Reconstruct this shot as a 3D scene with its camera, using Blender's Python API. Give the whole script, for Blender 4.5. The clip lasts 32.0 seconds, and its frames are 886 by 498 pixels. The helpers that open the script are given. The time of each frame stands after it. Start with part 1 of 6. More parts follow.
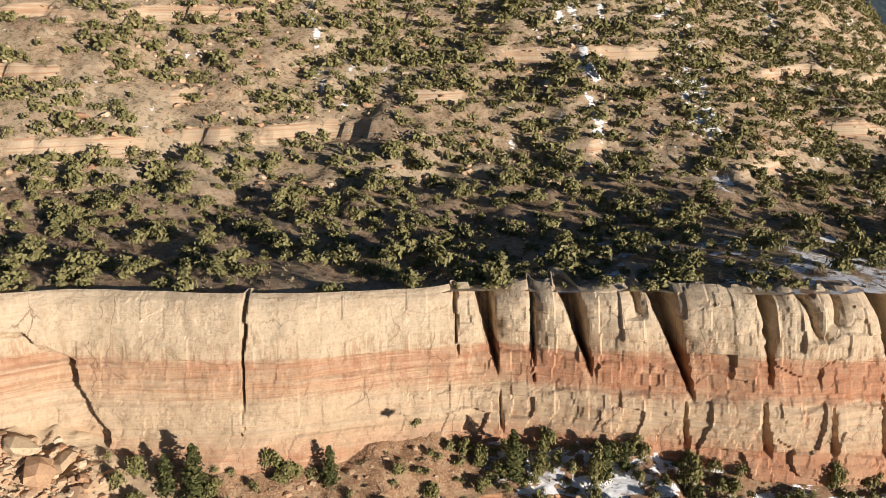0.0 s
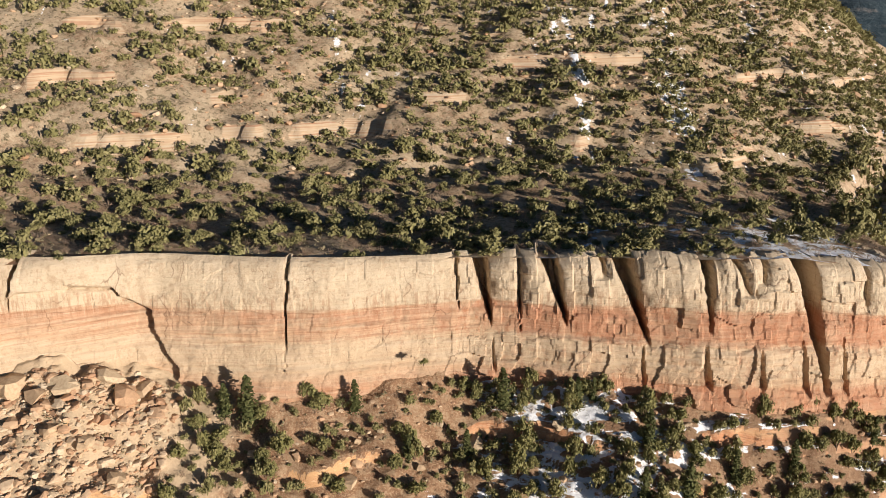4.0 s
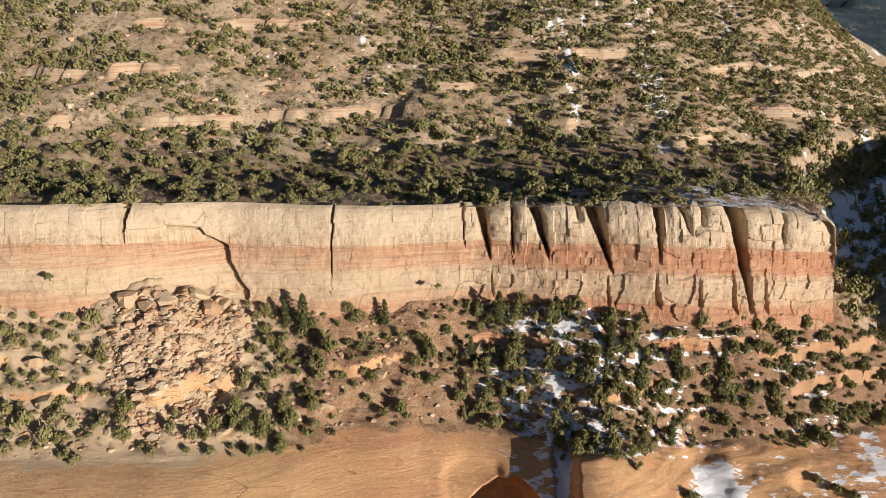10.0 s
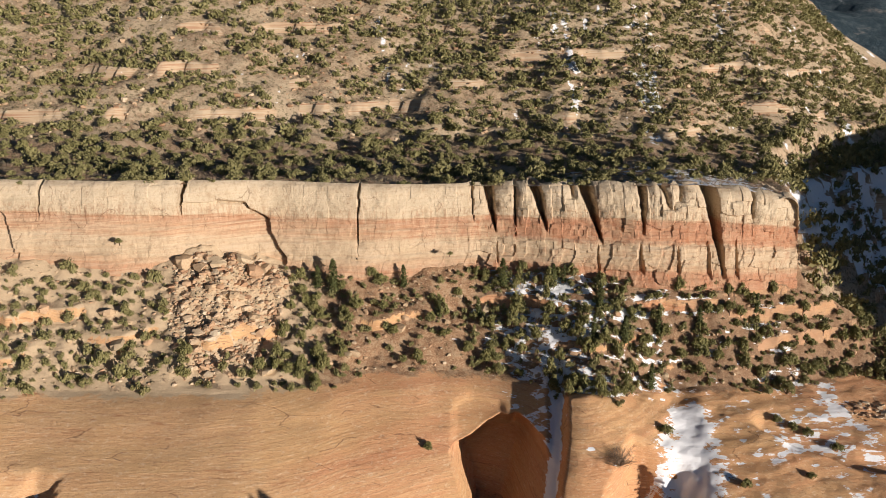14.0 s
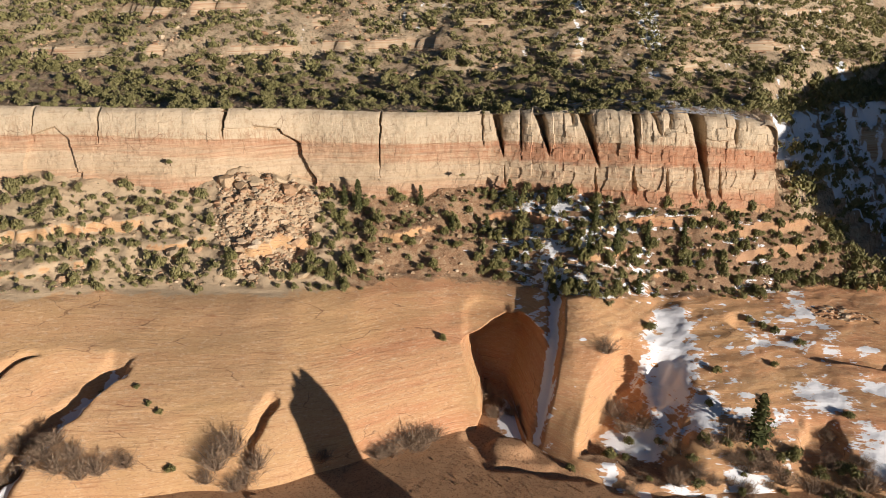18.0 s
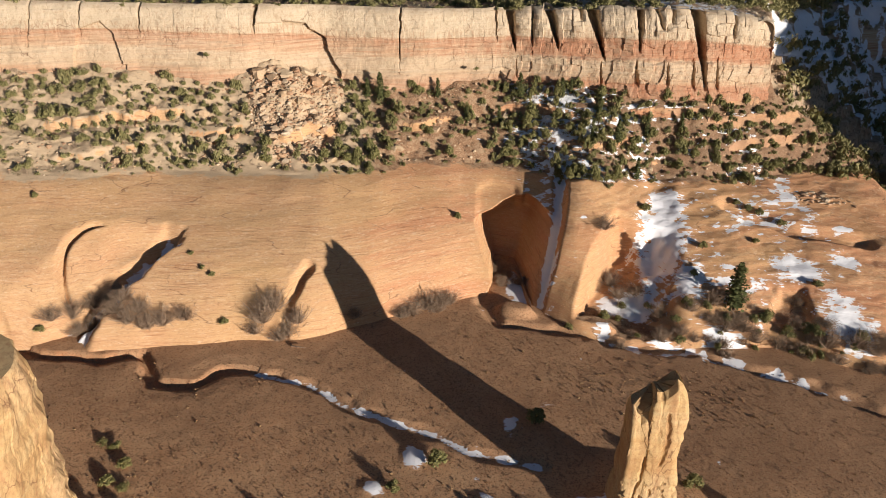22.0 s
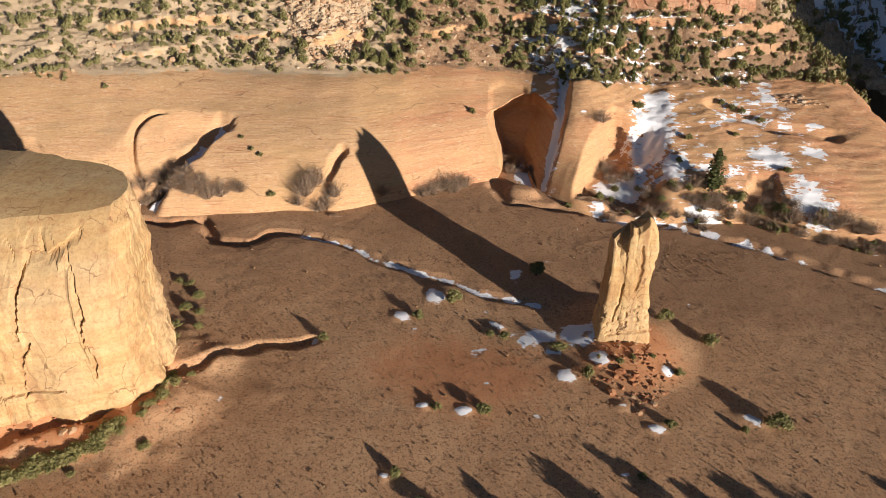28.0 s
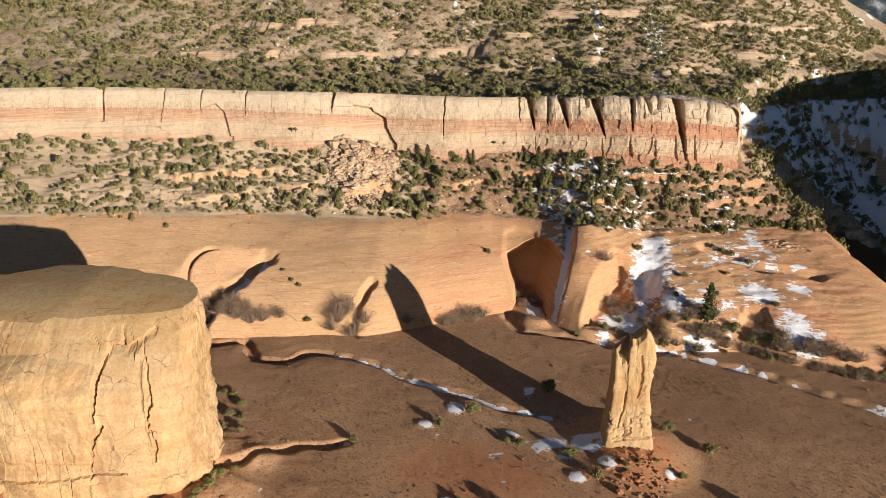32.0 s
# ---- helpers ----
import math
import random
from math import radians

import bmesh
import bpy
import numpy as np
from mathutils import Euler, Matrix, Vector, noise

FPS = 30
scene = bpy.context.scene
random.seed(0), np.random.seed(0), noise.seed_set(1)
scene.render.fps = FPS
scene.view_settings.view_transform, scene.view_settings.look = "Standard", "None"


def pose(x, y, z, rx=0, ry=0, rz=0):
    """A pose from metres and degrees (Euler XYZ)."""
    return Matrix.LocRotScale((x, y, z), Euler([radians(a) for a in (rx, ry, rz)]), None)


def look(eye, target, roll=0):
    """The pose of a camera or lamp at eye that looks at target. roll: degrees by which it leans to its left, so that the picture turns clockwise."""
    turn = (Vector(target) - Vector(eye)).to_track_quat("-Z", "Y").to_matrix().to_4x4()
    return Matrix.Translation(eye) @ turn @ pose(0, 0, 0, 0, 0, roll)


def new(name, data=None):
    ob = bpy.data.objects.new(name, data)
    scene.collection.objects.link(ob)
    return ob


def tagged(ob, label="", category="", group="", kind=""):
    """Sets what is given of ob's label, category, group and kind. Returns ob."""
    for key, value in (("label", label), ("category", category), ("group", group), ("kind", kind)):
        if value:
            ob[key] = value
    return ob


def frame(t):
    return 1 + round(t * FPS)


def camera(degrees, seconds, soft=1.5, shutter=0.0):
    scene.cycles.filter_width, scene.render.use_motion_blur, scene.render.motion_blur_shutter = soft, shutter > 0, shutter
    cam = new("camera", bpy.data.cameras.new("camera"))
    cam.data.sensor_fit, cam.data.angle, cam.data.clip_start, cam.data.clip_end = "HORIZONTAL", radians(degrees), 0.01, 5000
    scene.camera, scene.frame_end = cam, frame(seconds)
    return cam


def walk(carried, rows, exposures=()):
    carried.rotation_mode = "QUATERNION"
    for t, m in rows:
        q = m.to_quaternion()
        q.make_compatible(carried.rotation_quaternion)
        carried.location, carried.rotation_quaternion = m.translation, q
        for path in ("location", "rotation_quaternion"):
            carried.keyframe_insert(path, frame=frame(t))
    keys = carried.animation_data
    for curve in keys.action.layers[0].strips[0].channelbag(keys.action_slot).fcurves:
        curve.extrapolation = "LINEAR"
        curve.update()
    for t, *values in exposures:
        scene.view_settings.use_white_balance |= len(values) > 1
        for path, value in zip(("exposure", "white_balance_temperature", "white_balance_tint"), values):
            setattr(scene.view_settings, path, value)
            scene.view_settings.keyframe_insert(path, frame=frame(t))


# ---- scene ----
cam = camera(62.1, 32.0, soft=0.65)
PATH = [
    (0, (-0.09, -74.48, 84.84), (2.75, 21.38, 56.51), -0.32),
    (0.5, (0.18, -77.02, 85.55), (2.60, 18.82, 57.13), -0.33),
    (1, (0.32, -79.67, 86.38), (2.46, 16.14, 57.80), -0.33),
    (1.5, (0.25, -82.25, 87.00), (2.35, 13.57, 58.48), -0.33),
    (2, (0.25, -84.95, 87.21), (2.28, 10.93, 58.84), -0.33),
    (3, (0.02, -90.33, 86.95), (2.06, 5.58, 58.69), -0.33),
    (3.5, (-0.00, -93.06, 86.83), (1.89, 2.87, 58.65), -0.33),
    (5.5, (-0.00, -104.27, 86.81), (1.34, -8.43, 58.30), -0.44),
    (6.5, (-0.14, -109.66, 86.74), (0.99, -13.84, 58.16), -0.44),
    (7.5, (-0.34, -115.14, 86.70), (0.59, -19.31, 58.13), -0.44),
    (8.5, (-0.29, -120.78, 86.67), (0.30, -24.94, 58.10), -0.44),
    (9.5, (-0.30, -126.42, 86.99), (-0.01, -30.57, 58.47), -0.54),
    (10.5, (-0.11, -131.95, 86.90), (-0.26, -36.06, 58.55), -0.54),
    (11.5, (-0.12, -137.66, 86.84), (-0.66, -41.75, 58.55), -0.54),
    (12.5, (0.08, -143.35, 86.63), (-0.95, -47.40, 58.50), -0.64),
    (13.5, (0.12, -148.88, 86.56), (-1.37, -52.94, 58.39), -0.64),
    (15.5, (0.09, -159.75, 86.32), (-2.22, -63.45, 59.48), -0.61),
    (16, (0.04, -162.34, 86.27), (-2.43, -66.05, 59.41), -0.71),
    (16.5, (0.22, -165.00, 86.16), (-2.51, -69.05, 58.12), -0.64),
    (17, (0.07, -167.53, 86.10), (-2.83, -72.27, 55.80), -0.70),
    (17.5, (0.00, -170.14, 85.89), (-3.08, -75.56, 53.56), -0.76),
    (18, (0.05, -172.53, 86.05), (-3.21, -78.80, 51.35), -0.73),
    (18.5, (0.11, -174.93, 86.48), (-3.50, -82.18, 49.27), -0.72),
    (19, (0.03, -177.42, 86.55), (-3.65, -85.63, 47.03), -0.71),
    (19.5, (-0.17, -179.73, 86.76), (-3.92, -89.29, 44.25), -0.74),
    (20, (-0.10, -181.96, 87.18), (-4.10, -92.91, 41.85), -0.78),
    (20.5, (-0.34, -184.39, 87.34), (-4.48, -95.49, 41.72), -0.79),
    (21.5, (-0.31, -188.95, 87.19), (-4.85, -100.09, 41.55), -0.80),
    (22.5, (-0.06, -193.48, 87.13), (-5.08, -104.93, 40.93), -0.93),
    (23, (0.07, -195.88, 86.78), (-5.12, -107.42, 40.44), -0.93),
    (23.5, (0.14, -198.35, 86.47), (-5.14, -110.20, 39.55), -0.97),
    (24, (0.06, -200.62, 86.31), (-5.25, -113.18, 38.09), -0.84),
    (24.5, (0.03, -203.04, 86.14), (-5.37, -116.38, 36.55), -0.92),
    (25, (0.00, -205.53, 86.11), (-5.43, -119.61, 35.24), -0.90),
    (25.5, (-0.12, -207.88, 86.07), (-5.59, -122.76, 33.86), -0.79),
    (27.5, (0.02, -218.14, 85.68), (-6.03, -133.19, 33.27), -0.80),
    (28, (-0.04, -220.85, 85.56), (-6.21, -135.75, 33.41), -0.89),
    (28.5, (-0.08, -223.51, 85.52), (-6.46, -138.03, 34.01), -0.84),
    (29, (-0.02, -226.28, 85.34), (-6.68, -139.88, 35.43), -0.84),
    (29.5, (-0.07, -228.99, 85.21), (-6.99, -141.45, 37.37), -0.82),
    (30, (-0.12, -231.77, 85.08), (-7.31, -142.78, 40.04), -0.87),
    (30.5, (-0.27, -234.60, 84.98), (-7.74, -144.00, 43.31), -0.80),
    (31, (-0.42, -237.35, 84.86), (-8.11, -145.24, 46.70), -0.76),
    (31.5, (-0.33, -240.07, 84.79), (-8.39, -146.63, 50.08), -0.73),
    (32, (-0.37, -242.92, 84.50), (-8.69, -148.39, 52.96), -0.73),
]
walk(cam, [(t, look(eye, target, roll)) for t, eye, target, roll in PATH], [(0, 0.50), (6, 0.44), (10, 0.36), (13, 0.31), (18, 0.25), (21, 0.34), (24, 0.45), (29, 0.51), (32, 0.43)])

# ---- light ----
world = bpy.data.worlds.new("world")
scene.world = world
world.use_nodes = True
wn, wl = world.node_tree.nodes, world.node_tree.links
SUN_TO = Vector((0.722, -0.684, 0.100)).normalized()
SUN_EL = math.asin(SUN_TO.z)
sky = wn.new("ShaderNodeTexSky")
sky.sky_type, sky.sun_disc = "NISHITA", False
sky.sun_elevation, sky.sun_rotation = SUN_EL + 0.12, math.atan2(SUN_TO.x, SUN_TO.y)
sky.altitude, sky.dust_density, sky.ozone_density = 1600, 0.5, 3.0
wl.new(sky.outputs[0], wn["Background"].inputs[0])
wn["Background"].inputs[1].default_value = 0.033
sun = new("sun", bpy.data.lights.new("sun", "SUN"))
sun.data.energy, sun.data.angle, sun.data.color = 5.0, radians(0.53), (1.0, 0.885, 0.775)
sun.matrix_world = look(SUN_TO * 500, (0, 0, 0))


# ---- numbers ----
def hashed(ix, iy, iz, seed):
    h = (ix * 374761393 + iy * 668265263 + iz * 1442695041 + seed * 974634777) & 0xFFFFFFFF
    h = ((h ^ (h >> 13)) * 1274126177) & 0xFFFFFFFF
    h = ((h ^ (h >> 16)) * 2246822519) & 0xFFFFFFFF
    return ((h ^ (h >> 15)) & 0xFFFF) / 32767.5 - 1.0


def vnoise(x, y, z=0.0, seed=0):
    """Lattice noise, -1 to 1, for arrays."""
    x, y, z = np.broadcast_arrays(np.asarray(x, float), np.asarray(y, float), np.asarray(z, float))
    ix, iy, iz = (np.floor(a).astype(np.int64) for a in (x, y, z))
    fx, fy, fz = x - ix, y - iy, z - iz
    fx, fy, fz = (a * a * (3 - 2 * a) for a in (fx, fy, fz))
    flat = not np.any(fz) and not np.any(iz)
    out = 0.0
    for dz in ((0,) if flat else (0, 1)):
        wz = (1.0 if flat else (fz if dz else 1 - fz))
        a = hashed(ix, iy, iz + dz, seed) * (1 - fx) + hashed(ix + 1, iy, iz + dz, seed) * fx
        b = hashed(ix, iy + 1, iz + dz, seed) * (1 - fx) + hashed(ix + 1, iy + 1, iz + dz, seed) * fx
        out = out + wz * (a * (1 - fy) + b * fy)
    return out


def fbm(x, y, z=0.0, octaves=4, seed=0, gain=0.5):
    out, amp, f = 0.0, 1.0, 1.0
    for o in range(octaves):
        out = out + amp * vnoise(np.asarray(x) * f, np.asarray(y) * f, np.asarray(z) * f, seed + o * 17)
        amp, f = amp * gain, f * 2.03
    return out


def sstep(a, b, x):
    t = np.clip((np.asarray(x, float) - a) / (b - a), 0, 1)
    return t * t * (3 - 2 * t)


def curve(pairs):
    """A smooth line through (x, value) pairs."""
    xs, ys = np.array(pairs, float).T
    def f(x):
        x = np.asarray(x, float)
        i = np.clip(np.searchsorted(xs, x) - 1, 0, len(xs) - 2)
        t = np.clip((x - xs[i]) / (xs[i + 1] - xs[i]), 0, 1)
        m = np.gradient(ys, xs)
        h = xs[i + 1] - xs[i]
        t2, t3 = t * t, t * t * t
        return (2 * t3 - 3 * t2 + 1) * ys[i] + (t3 - 2 * t2 + t) * h * m[i] + (3 * t2 - 2 * t3) * ys[i + 1] + (t3 - t2) * h * m[i + 1]
    return f


def near_line(x, y, points):
    """Distance to a line of points, and the share of the way along it."""
    best, along = np.full(np.shape(x), 1e9), np.zeros(np.shape(x))
    n = len(points) - 1
    for k in range(n):
        (ax, ay), (bx, by) = points[k][:2], points[k + 1][:2]
        dx, dy = bx - ax, by - ay
        t = np.clip(((x - ax) * dx + (y - ay) * dy) / (dx * dx + dy * dy), 0, 1)
        d = np.hypot(x - ax - t * dx, y - ay - t * dy)
        along = np.where(d < best, (k + t) / n, along)
        best = np.minimum(best, d)
    return best, along


def blob(x, y, cx, cy, rx, ry, turn=0.0):
    """1 at the middle, 0 at the edge and below 0 outside an ellipse."""
    c, s = math.cos(radians(turn)), math.sin(radians(turn))
    u, v = (x - cx) * c + (y - cy) * s, -(x - cx) * s + (y - cy) * c
    return 1 - np.hypot(u / rx, v / ry)


# ---- meshes ----
def mesh_of(name, verts, faces, material=None, smooth=True, attributes=None):
    """A mesh from an array of places and one of faces of one size."""
    verts, faces = np.asarray(verts, np.float32), np.asarray(faces, np.int32)
    me = bpy.data.meshes.new(name)
    n, k = faces.shape
    me.vertices.add(len(verts))
    me.vertices.foreach_set("co", verts.ravel())
    me.loops.add(n * k)
    me.loops.foreach_set("vertex_index", faces.ravel())
    me.polygons.add(n)
    me.polygons.foreach_set("loop_start", np.arange(0, n * k, k, dtype=np.int32))
    me.polygons.foreach_set("use_smooth", np.full(n, smooth))
    for key, values in (attributes or {}).items():
        me.attributes.new(key, "FLOAT", "POINT").data.foreach_set("value", np.asarray(values, np.float32).ravel())
    me.update(calc_edges=True)
    if material:
        me.materials.append(material)
    return me


def grid_of(name, X, Y, Z, material, attributes=None, flip=False, smooth=True):
    n, m = X.shape
    i = np.arange(n * m).reshape(n, m)
    f = np.stack([i[:-1, :-1], i[1:, :-1], i[1:, 1:], i[:-1, 1:]], -1).reshape(-1, 4)
    if flip:
        f = f[:, ::-1]
    return mesh_of(name, np.stack([X, Y, Z], -1).reshape(-1, 3), f, material, smooth, attributes)


def part(name, me, parent, label="", m=None):
    ob = new(name, me)
    ob.parent = parent
    if m is not None:
        ob.matrix_local = m
    if label:
        ob["label"] = label
    return ob


def thing(name, label, category, group="", at=(0, 0, 0), turn=0.0, scale=1.0):
    ob = new(name)
    ob.empty_display_size = 0.3
    ob.matrix_world = Matrix.LocRotScale(at, Euler((0, 0, turn)), (scale,) * 3)
    return tagged(ob, label, category, group)


# ---- materials ----
class Mat:
    """A node material under way: every call adds a node and returns its output."""
    def __init__(self, name, rough=0.9):
        self.m = bpy.data.materials.new(name)
        self.m.use_nodes = True
        self.t = self.m.node_tree
        self.b = self.t.nodes["Principled BSDF"]
        self.b.inputs["Roughness"].default_value = rough
        self.b.inputs["Specular IOR Level"].default_value = 0.2

    def put(self, socket, value):
        if isinstance(value, bpy.types.NodeSocket):
            self.t.links.new(value, socket)
        elif isinstance(value, tuple) and len(value) == 3 and socket.type == "RGBA":
            socket.default_value = (*value, 1)
        else:
            socket.default_value = value

    def node(self, kind, out=0, **inputs):
        n = self.t.nodes.new(kind)
        for k, v in inputs.items():
            self.put(n.inputs[k.replace("_", " ")], v)
        return n.outputs[out]

    def place(self, scale=(1, 1, 1), turn=(0, 0, 0)):
        g = self.t.nodes.new("ShaderNodeNewGeometry")
        n = self.t.nodes.new("ShaderNodeMapping")
        self.put(n.inputs["Vector"], g.outputs["Position"])
        n.inputs["Scale"].default_value = scale
        n.inputs["Rotation"].default_value = turn
        return n.outputs[0]

    def noise(self, scale, detail=4.0, rough=0.55, stretch=(1, 1, 1), turn=(0, 0, 0), distort=0.0):
        return self.node("ShaderNodeTexNoise", 0, Vector=self.place(stretch, turn), Scale=scale, Detail=detail, Roughness=rough, Distortion=distort)

    def ramp(self, value, *stops, ease="LINEAR"):
        n = self.t.nodes.new("ShaderNodeValToRGB")
        n.color_ramp.interpolation = ease
        while len(n.color_ramp.elements) < len(stops):
            n.color_ramp.elements.new(0.5)
        for e, (p, c) in zip(n.color_ramp.elements, stops):
            e.position = p
            e.color = (*c, 1) if isinstance(c, tuple) else (c, c, c, 1)
        self.put(n.inputs[0], value)
        return n.outputs[0]

    def mix(self, fac, a, b, how="MIX"):
        n = self.t.nodes.new("ShaderNodeMix")
        n.data_type, n.blend_type = "RGBA", how
        self.put(n.inputs[0], fac), self.put(n.inputs[6], a), self.put(n.inputs[7], b)
        return n.outputs[2]

    def math(self, how, a, b=0.0, c=None):
        n = self.t.nodes.new("ShaderNodeMath")
        n.operation = how
        self.put(n.inputs[0], a), self.put(n.inputs[1], b)
        if c is not None:
            self.put(n.inputs[2], c)
        return n.outputs[0]

    def attribute(self, name):
        n = self.t.nodes.new("ShaderNodeAttribute")
        n.attribute_name = name
        return n.outputs["Fac"]

    def height(self):
        g = self.t.nodes.new("ShaderNodeNewGeometry")
        s = self.t.nodes.new("ShaderNodeSeparateXYZ")
        self.put(s.inputs[0], g.outputs["Position"])
        return s.outputs[2]

    def bedded(self, wide, thick, name="bed"):
        """Places along the beds: far apart sideways, close together through them."""
        g = self.t.nodes.new("ShaderNodeNewGeometry")
        s = self.t.nodes.new("ShaderNodeSeparateXYZ")
        self.put(s.inputs[0], g.outputs["Position"])
        c = self.t.nodes.new("ShaderNodeCombineXYZ")
        self.put(c.inputs[0], self.math("MULTIPLY", s.outputs[0], wide))
        self.put(c.inputs[1], self.math("MULTIPLY", s.outputs[1], wide * 0.6))
        self.put(c.inputs[2], self.math("MULTIPLY", self.attribute(name), thick))
        return c.outputs[0]

    def beds(self, wide, thick, detail=5.0, rough=0.65, distort=0.2):
        return self.node("ShaderNodeTexNoise", 0, Vector=self.bedded(wide, thick), Scale=1.0, Detail=detail, Roughness=rough, Distortion=distort)

    def cracks(self, scale, stretch=(1, 1, 1), wide=0.03, bend=0.6):
        """1 along a net of thin joints, else 0."""
        v = self.t.nodes.new("ShaderNodeTexVoronoi")
        v.feature = "DISTANCE_TO_EDGE"
        n = self.t.nodes.new("ShaderNodeTexNoise")
        self.put(n.inputs["Vector"], self.place(stretch))
        n.inputs["Scale"].default_value, n.inputs["Detail"].default_value = scale * 1.7, 5.0
        a = self.t.nodes.new("ShaderNodeVectorMath")
        a.operation = "MULTIPLY_ADD"
        self.put(a.inputs[0], n.outputs["Color"])
        a.inputs[1].default_value = (bend / scale,) * 3
        self.put(a.inputs[2], self.place(stretch))
        self.put(v.inputs["Vector"], a.outputs[0])
        v.inputs["Scale"].default_value = scale
        return self.ramp(v.outputs["Distance"], (0.0, 1.0), (wide, 0.0))

    def any(self):
        return self.t.nodes.new("ShaderNodeObjectInfo").outputs["Random"]

    def island(self):
        return self.t.nodes.new("ShaderNodeNewGeometry").outputs["Random Per Island"]

    def bump(self, height, distance, strength=1.0, under=None):
        n = self.t.nodes.new("ShaderNodeBump")
        n.inputs["Distance"].default_value, n.inputs["Strength"].default_value = distance, strength
        self.put(n.inputs["Height"], height)
        if under is not None:
            self.put(n.inputs["Normal"], under)
        return n.outputs[0]

    def done(self, colour, normal=None, rough=None):
        self.put(self.b.inputs["Base Color"], colour)
        if normal is not None:
            self.put(self.b.inputs["Normal"], normal)
        if rough is not None:
            self.put(self.b.inputs["Roughness"], rough)
        return self.m


SNOW = (0.88, 0.90, 0.94)


def snowy(k, colour, fine=0.8):
    """Lays snow over a colour where the surface carries it."""
    edge = k.noise(0.9, 8, 0.72, (0.7, 1.6, 1.6))
    s = k.math("ADD", k.attribute("snow"), k.math("MULTIPLY", k.math("SUBTRACT", edge, 0.5), fine))
    return k.mix(k.ramp(s, (0.47, 0.0), (0.53, 1.0)), colour, SNOW)


def cliff_material():
    k = Mat("cliff_sandstone", 0.92)
    wob = k.math("MULTIPLY", k.math("SUBTRACT", k.noise(0.12, 4), 0.5), 1.6)
    level = k.math("ADD", k.attribute("share"), k.math("MULTIPLY", wob, 0.035))
    beds = k.noise(1.0, 6, 0.65, (0.07, 0.07, 1.5), distort=0.3)
    fine = k.noise(1.0, 5, 0.7, (0.10, 0.10, 3.4), distort=0.2)
    base = k.ramp(level, (0.0, (0.49, 0.28, 0.17)), (0.09, (0.52, 0.345, 0.215)), (0.14, (0.54, 0.41, 0.275)), (0.34, (0.55, 0.42, 0.285)), (0.38, (0.54, 0.365, 0.235)),
                  (0.50, (0.51, 0.325, 0.205)), (0.57, (0.48, 0.285, 0.18)), (0.605, (0.50, 0.33, 0.21)), (0.62, (0.55, 0.44, 0.305)), (0.80, (0.575, 0.475, 0.34)), (1.0, (0.56, 0.46, 0.33)))
    c = k.mix(k.ramp(beds, (0.44, 0.0), (0.60, 0.6)), base, k.mix(0.55, base, (0.64, 0.53, 0.39)))
    c = k.mix(k.math("MULTIPLY", k.ramp(level, (0.30, 0.25), (0.38, 1.0), (0.60, 1.0), (0.63, 0.12)), k.ramp(fine, (0.50, 0.0), (0.58, 0.65))), c, (0.40, 0.215, 0.125))
    # red stain, thickest on the cleft part
    stain = k.math("ADD", k.attribute("stain"), k.math("MULTIPLY", k.math("SUBTRACT", k.noise(0.28, 7, 0.7, (1, 1, 0.7)), 0.5), 1.5))
    c = k.mix(k.ramp(stain, (0.35, 0.0), (0.75, 0.8)), c, k.mix(0.8, c, (0.44, 0.20, 0.115)))
    streak = k.noise(1.0, 6, 0.68, (1.9, 1.9, 0.07))
    band = k.ramp(level, (0.50, 0.0), (0.58, 1.0), (0.68, 0.8), (0.76, 0.1))
    c = k.mix(k.math("MULTIPLY", band, k.ramp(streak, (0.50, 0.0), (0.60, 0.6))), c, (0.33, 0.17, 0.095))
    c = k.mix(k.math("MULTIPLY", band, k.ramp(streak, (0.36, 0.5), (0.44, 0.0))), c, (0.56, 0.45, 0.32))
    c = k.mix(k.ramp(k.noise(0.16, 6, 0.65), (0.48, 0.0), (0.7, 0.4)), c, (0.44, 0.35, 0.23))
    c = k.mix(k.ramp(k.noise(1.6, 7, 0.75), (0.36, 0.4), (0.47, 0.0)), c, (0.34, 0.20, 0.12))
    c = k.mix(k.ramp(k.noise(0.55, 7, 0.75, (1, 1, 0.55)), (0.53, 0.0), (0.62, 0.55)), c, k.mix(0.7, c, (0.36, 0.25, 0.155)))
    rust = k.math("MULTIPLY", k.ramp(k.attribute("stain"), (0.15, 0.0), (0.5, 1.0)), k.ramp(k.noise(0.7, 7, 0.75, (1, 1, 0.4)), (0.38, 0.7), (0.48, 0.0)))
    c = k.mix(rust, c, (0.36, 0.16, 0.085))
    joint = k.cracks(0.16, (1, 1, 0.45), 0.012)
    c = k.mix(k.math("MULTIPLY", joint, k.ramp(k.noise(0.2, 3), (0.5, 0.0), (0.6, 0.7))), c, (0.16, 0.085, 0.05))
    b = k.bump(beds, 0.35, 0.6)
    b = k.bump(k.noise(1.1, 8, 0.78, (1, 1, 1.4)), 0.35, 0.7, b)
    return k.done(snowy(k, c, 0.3), b)


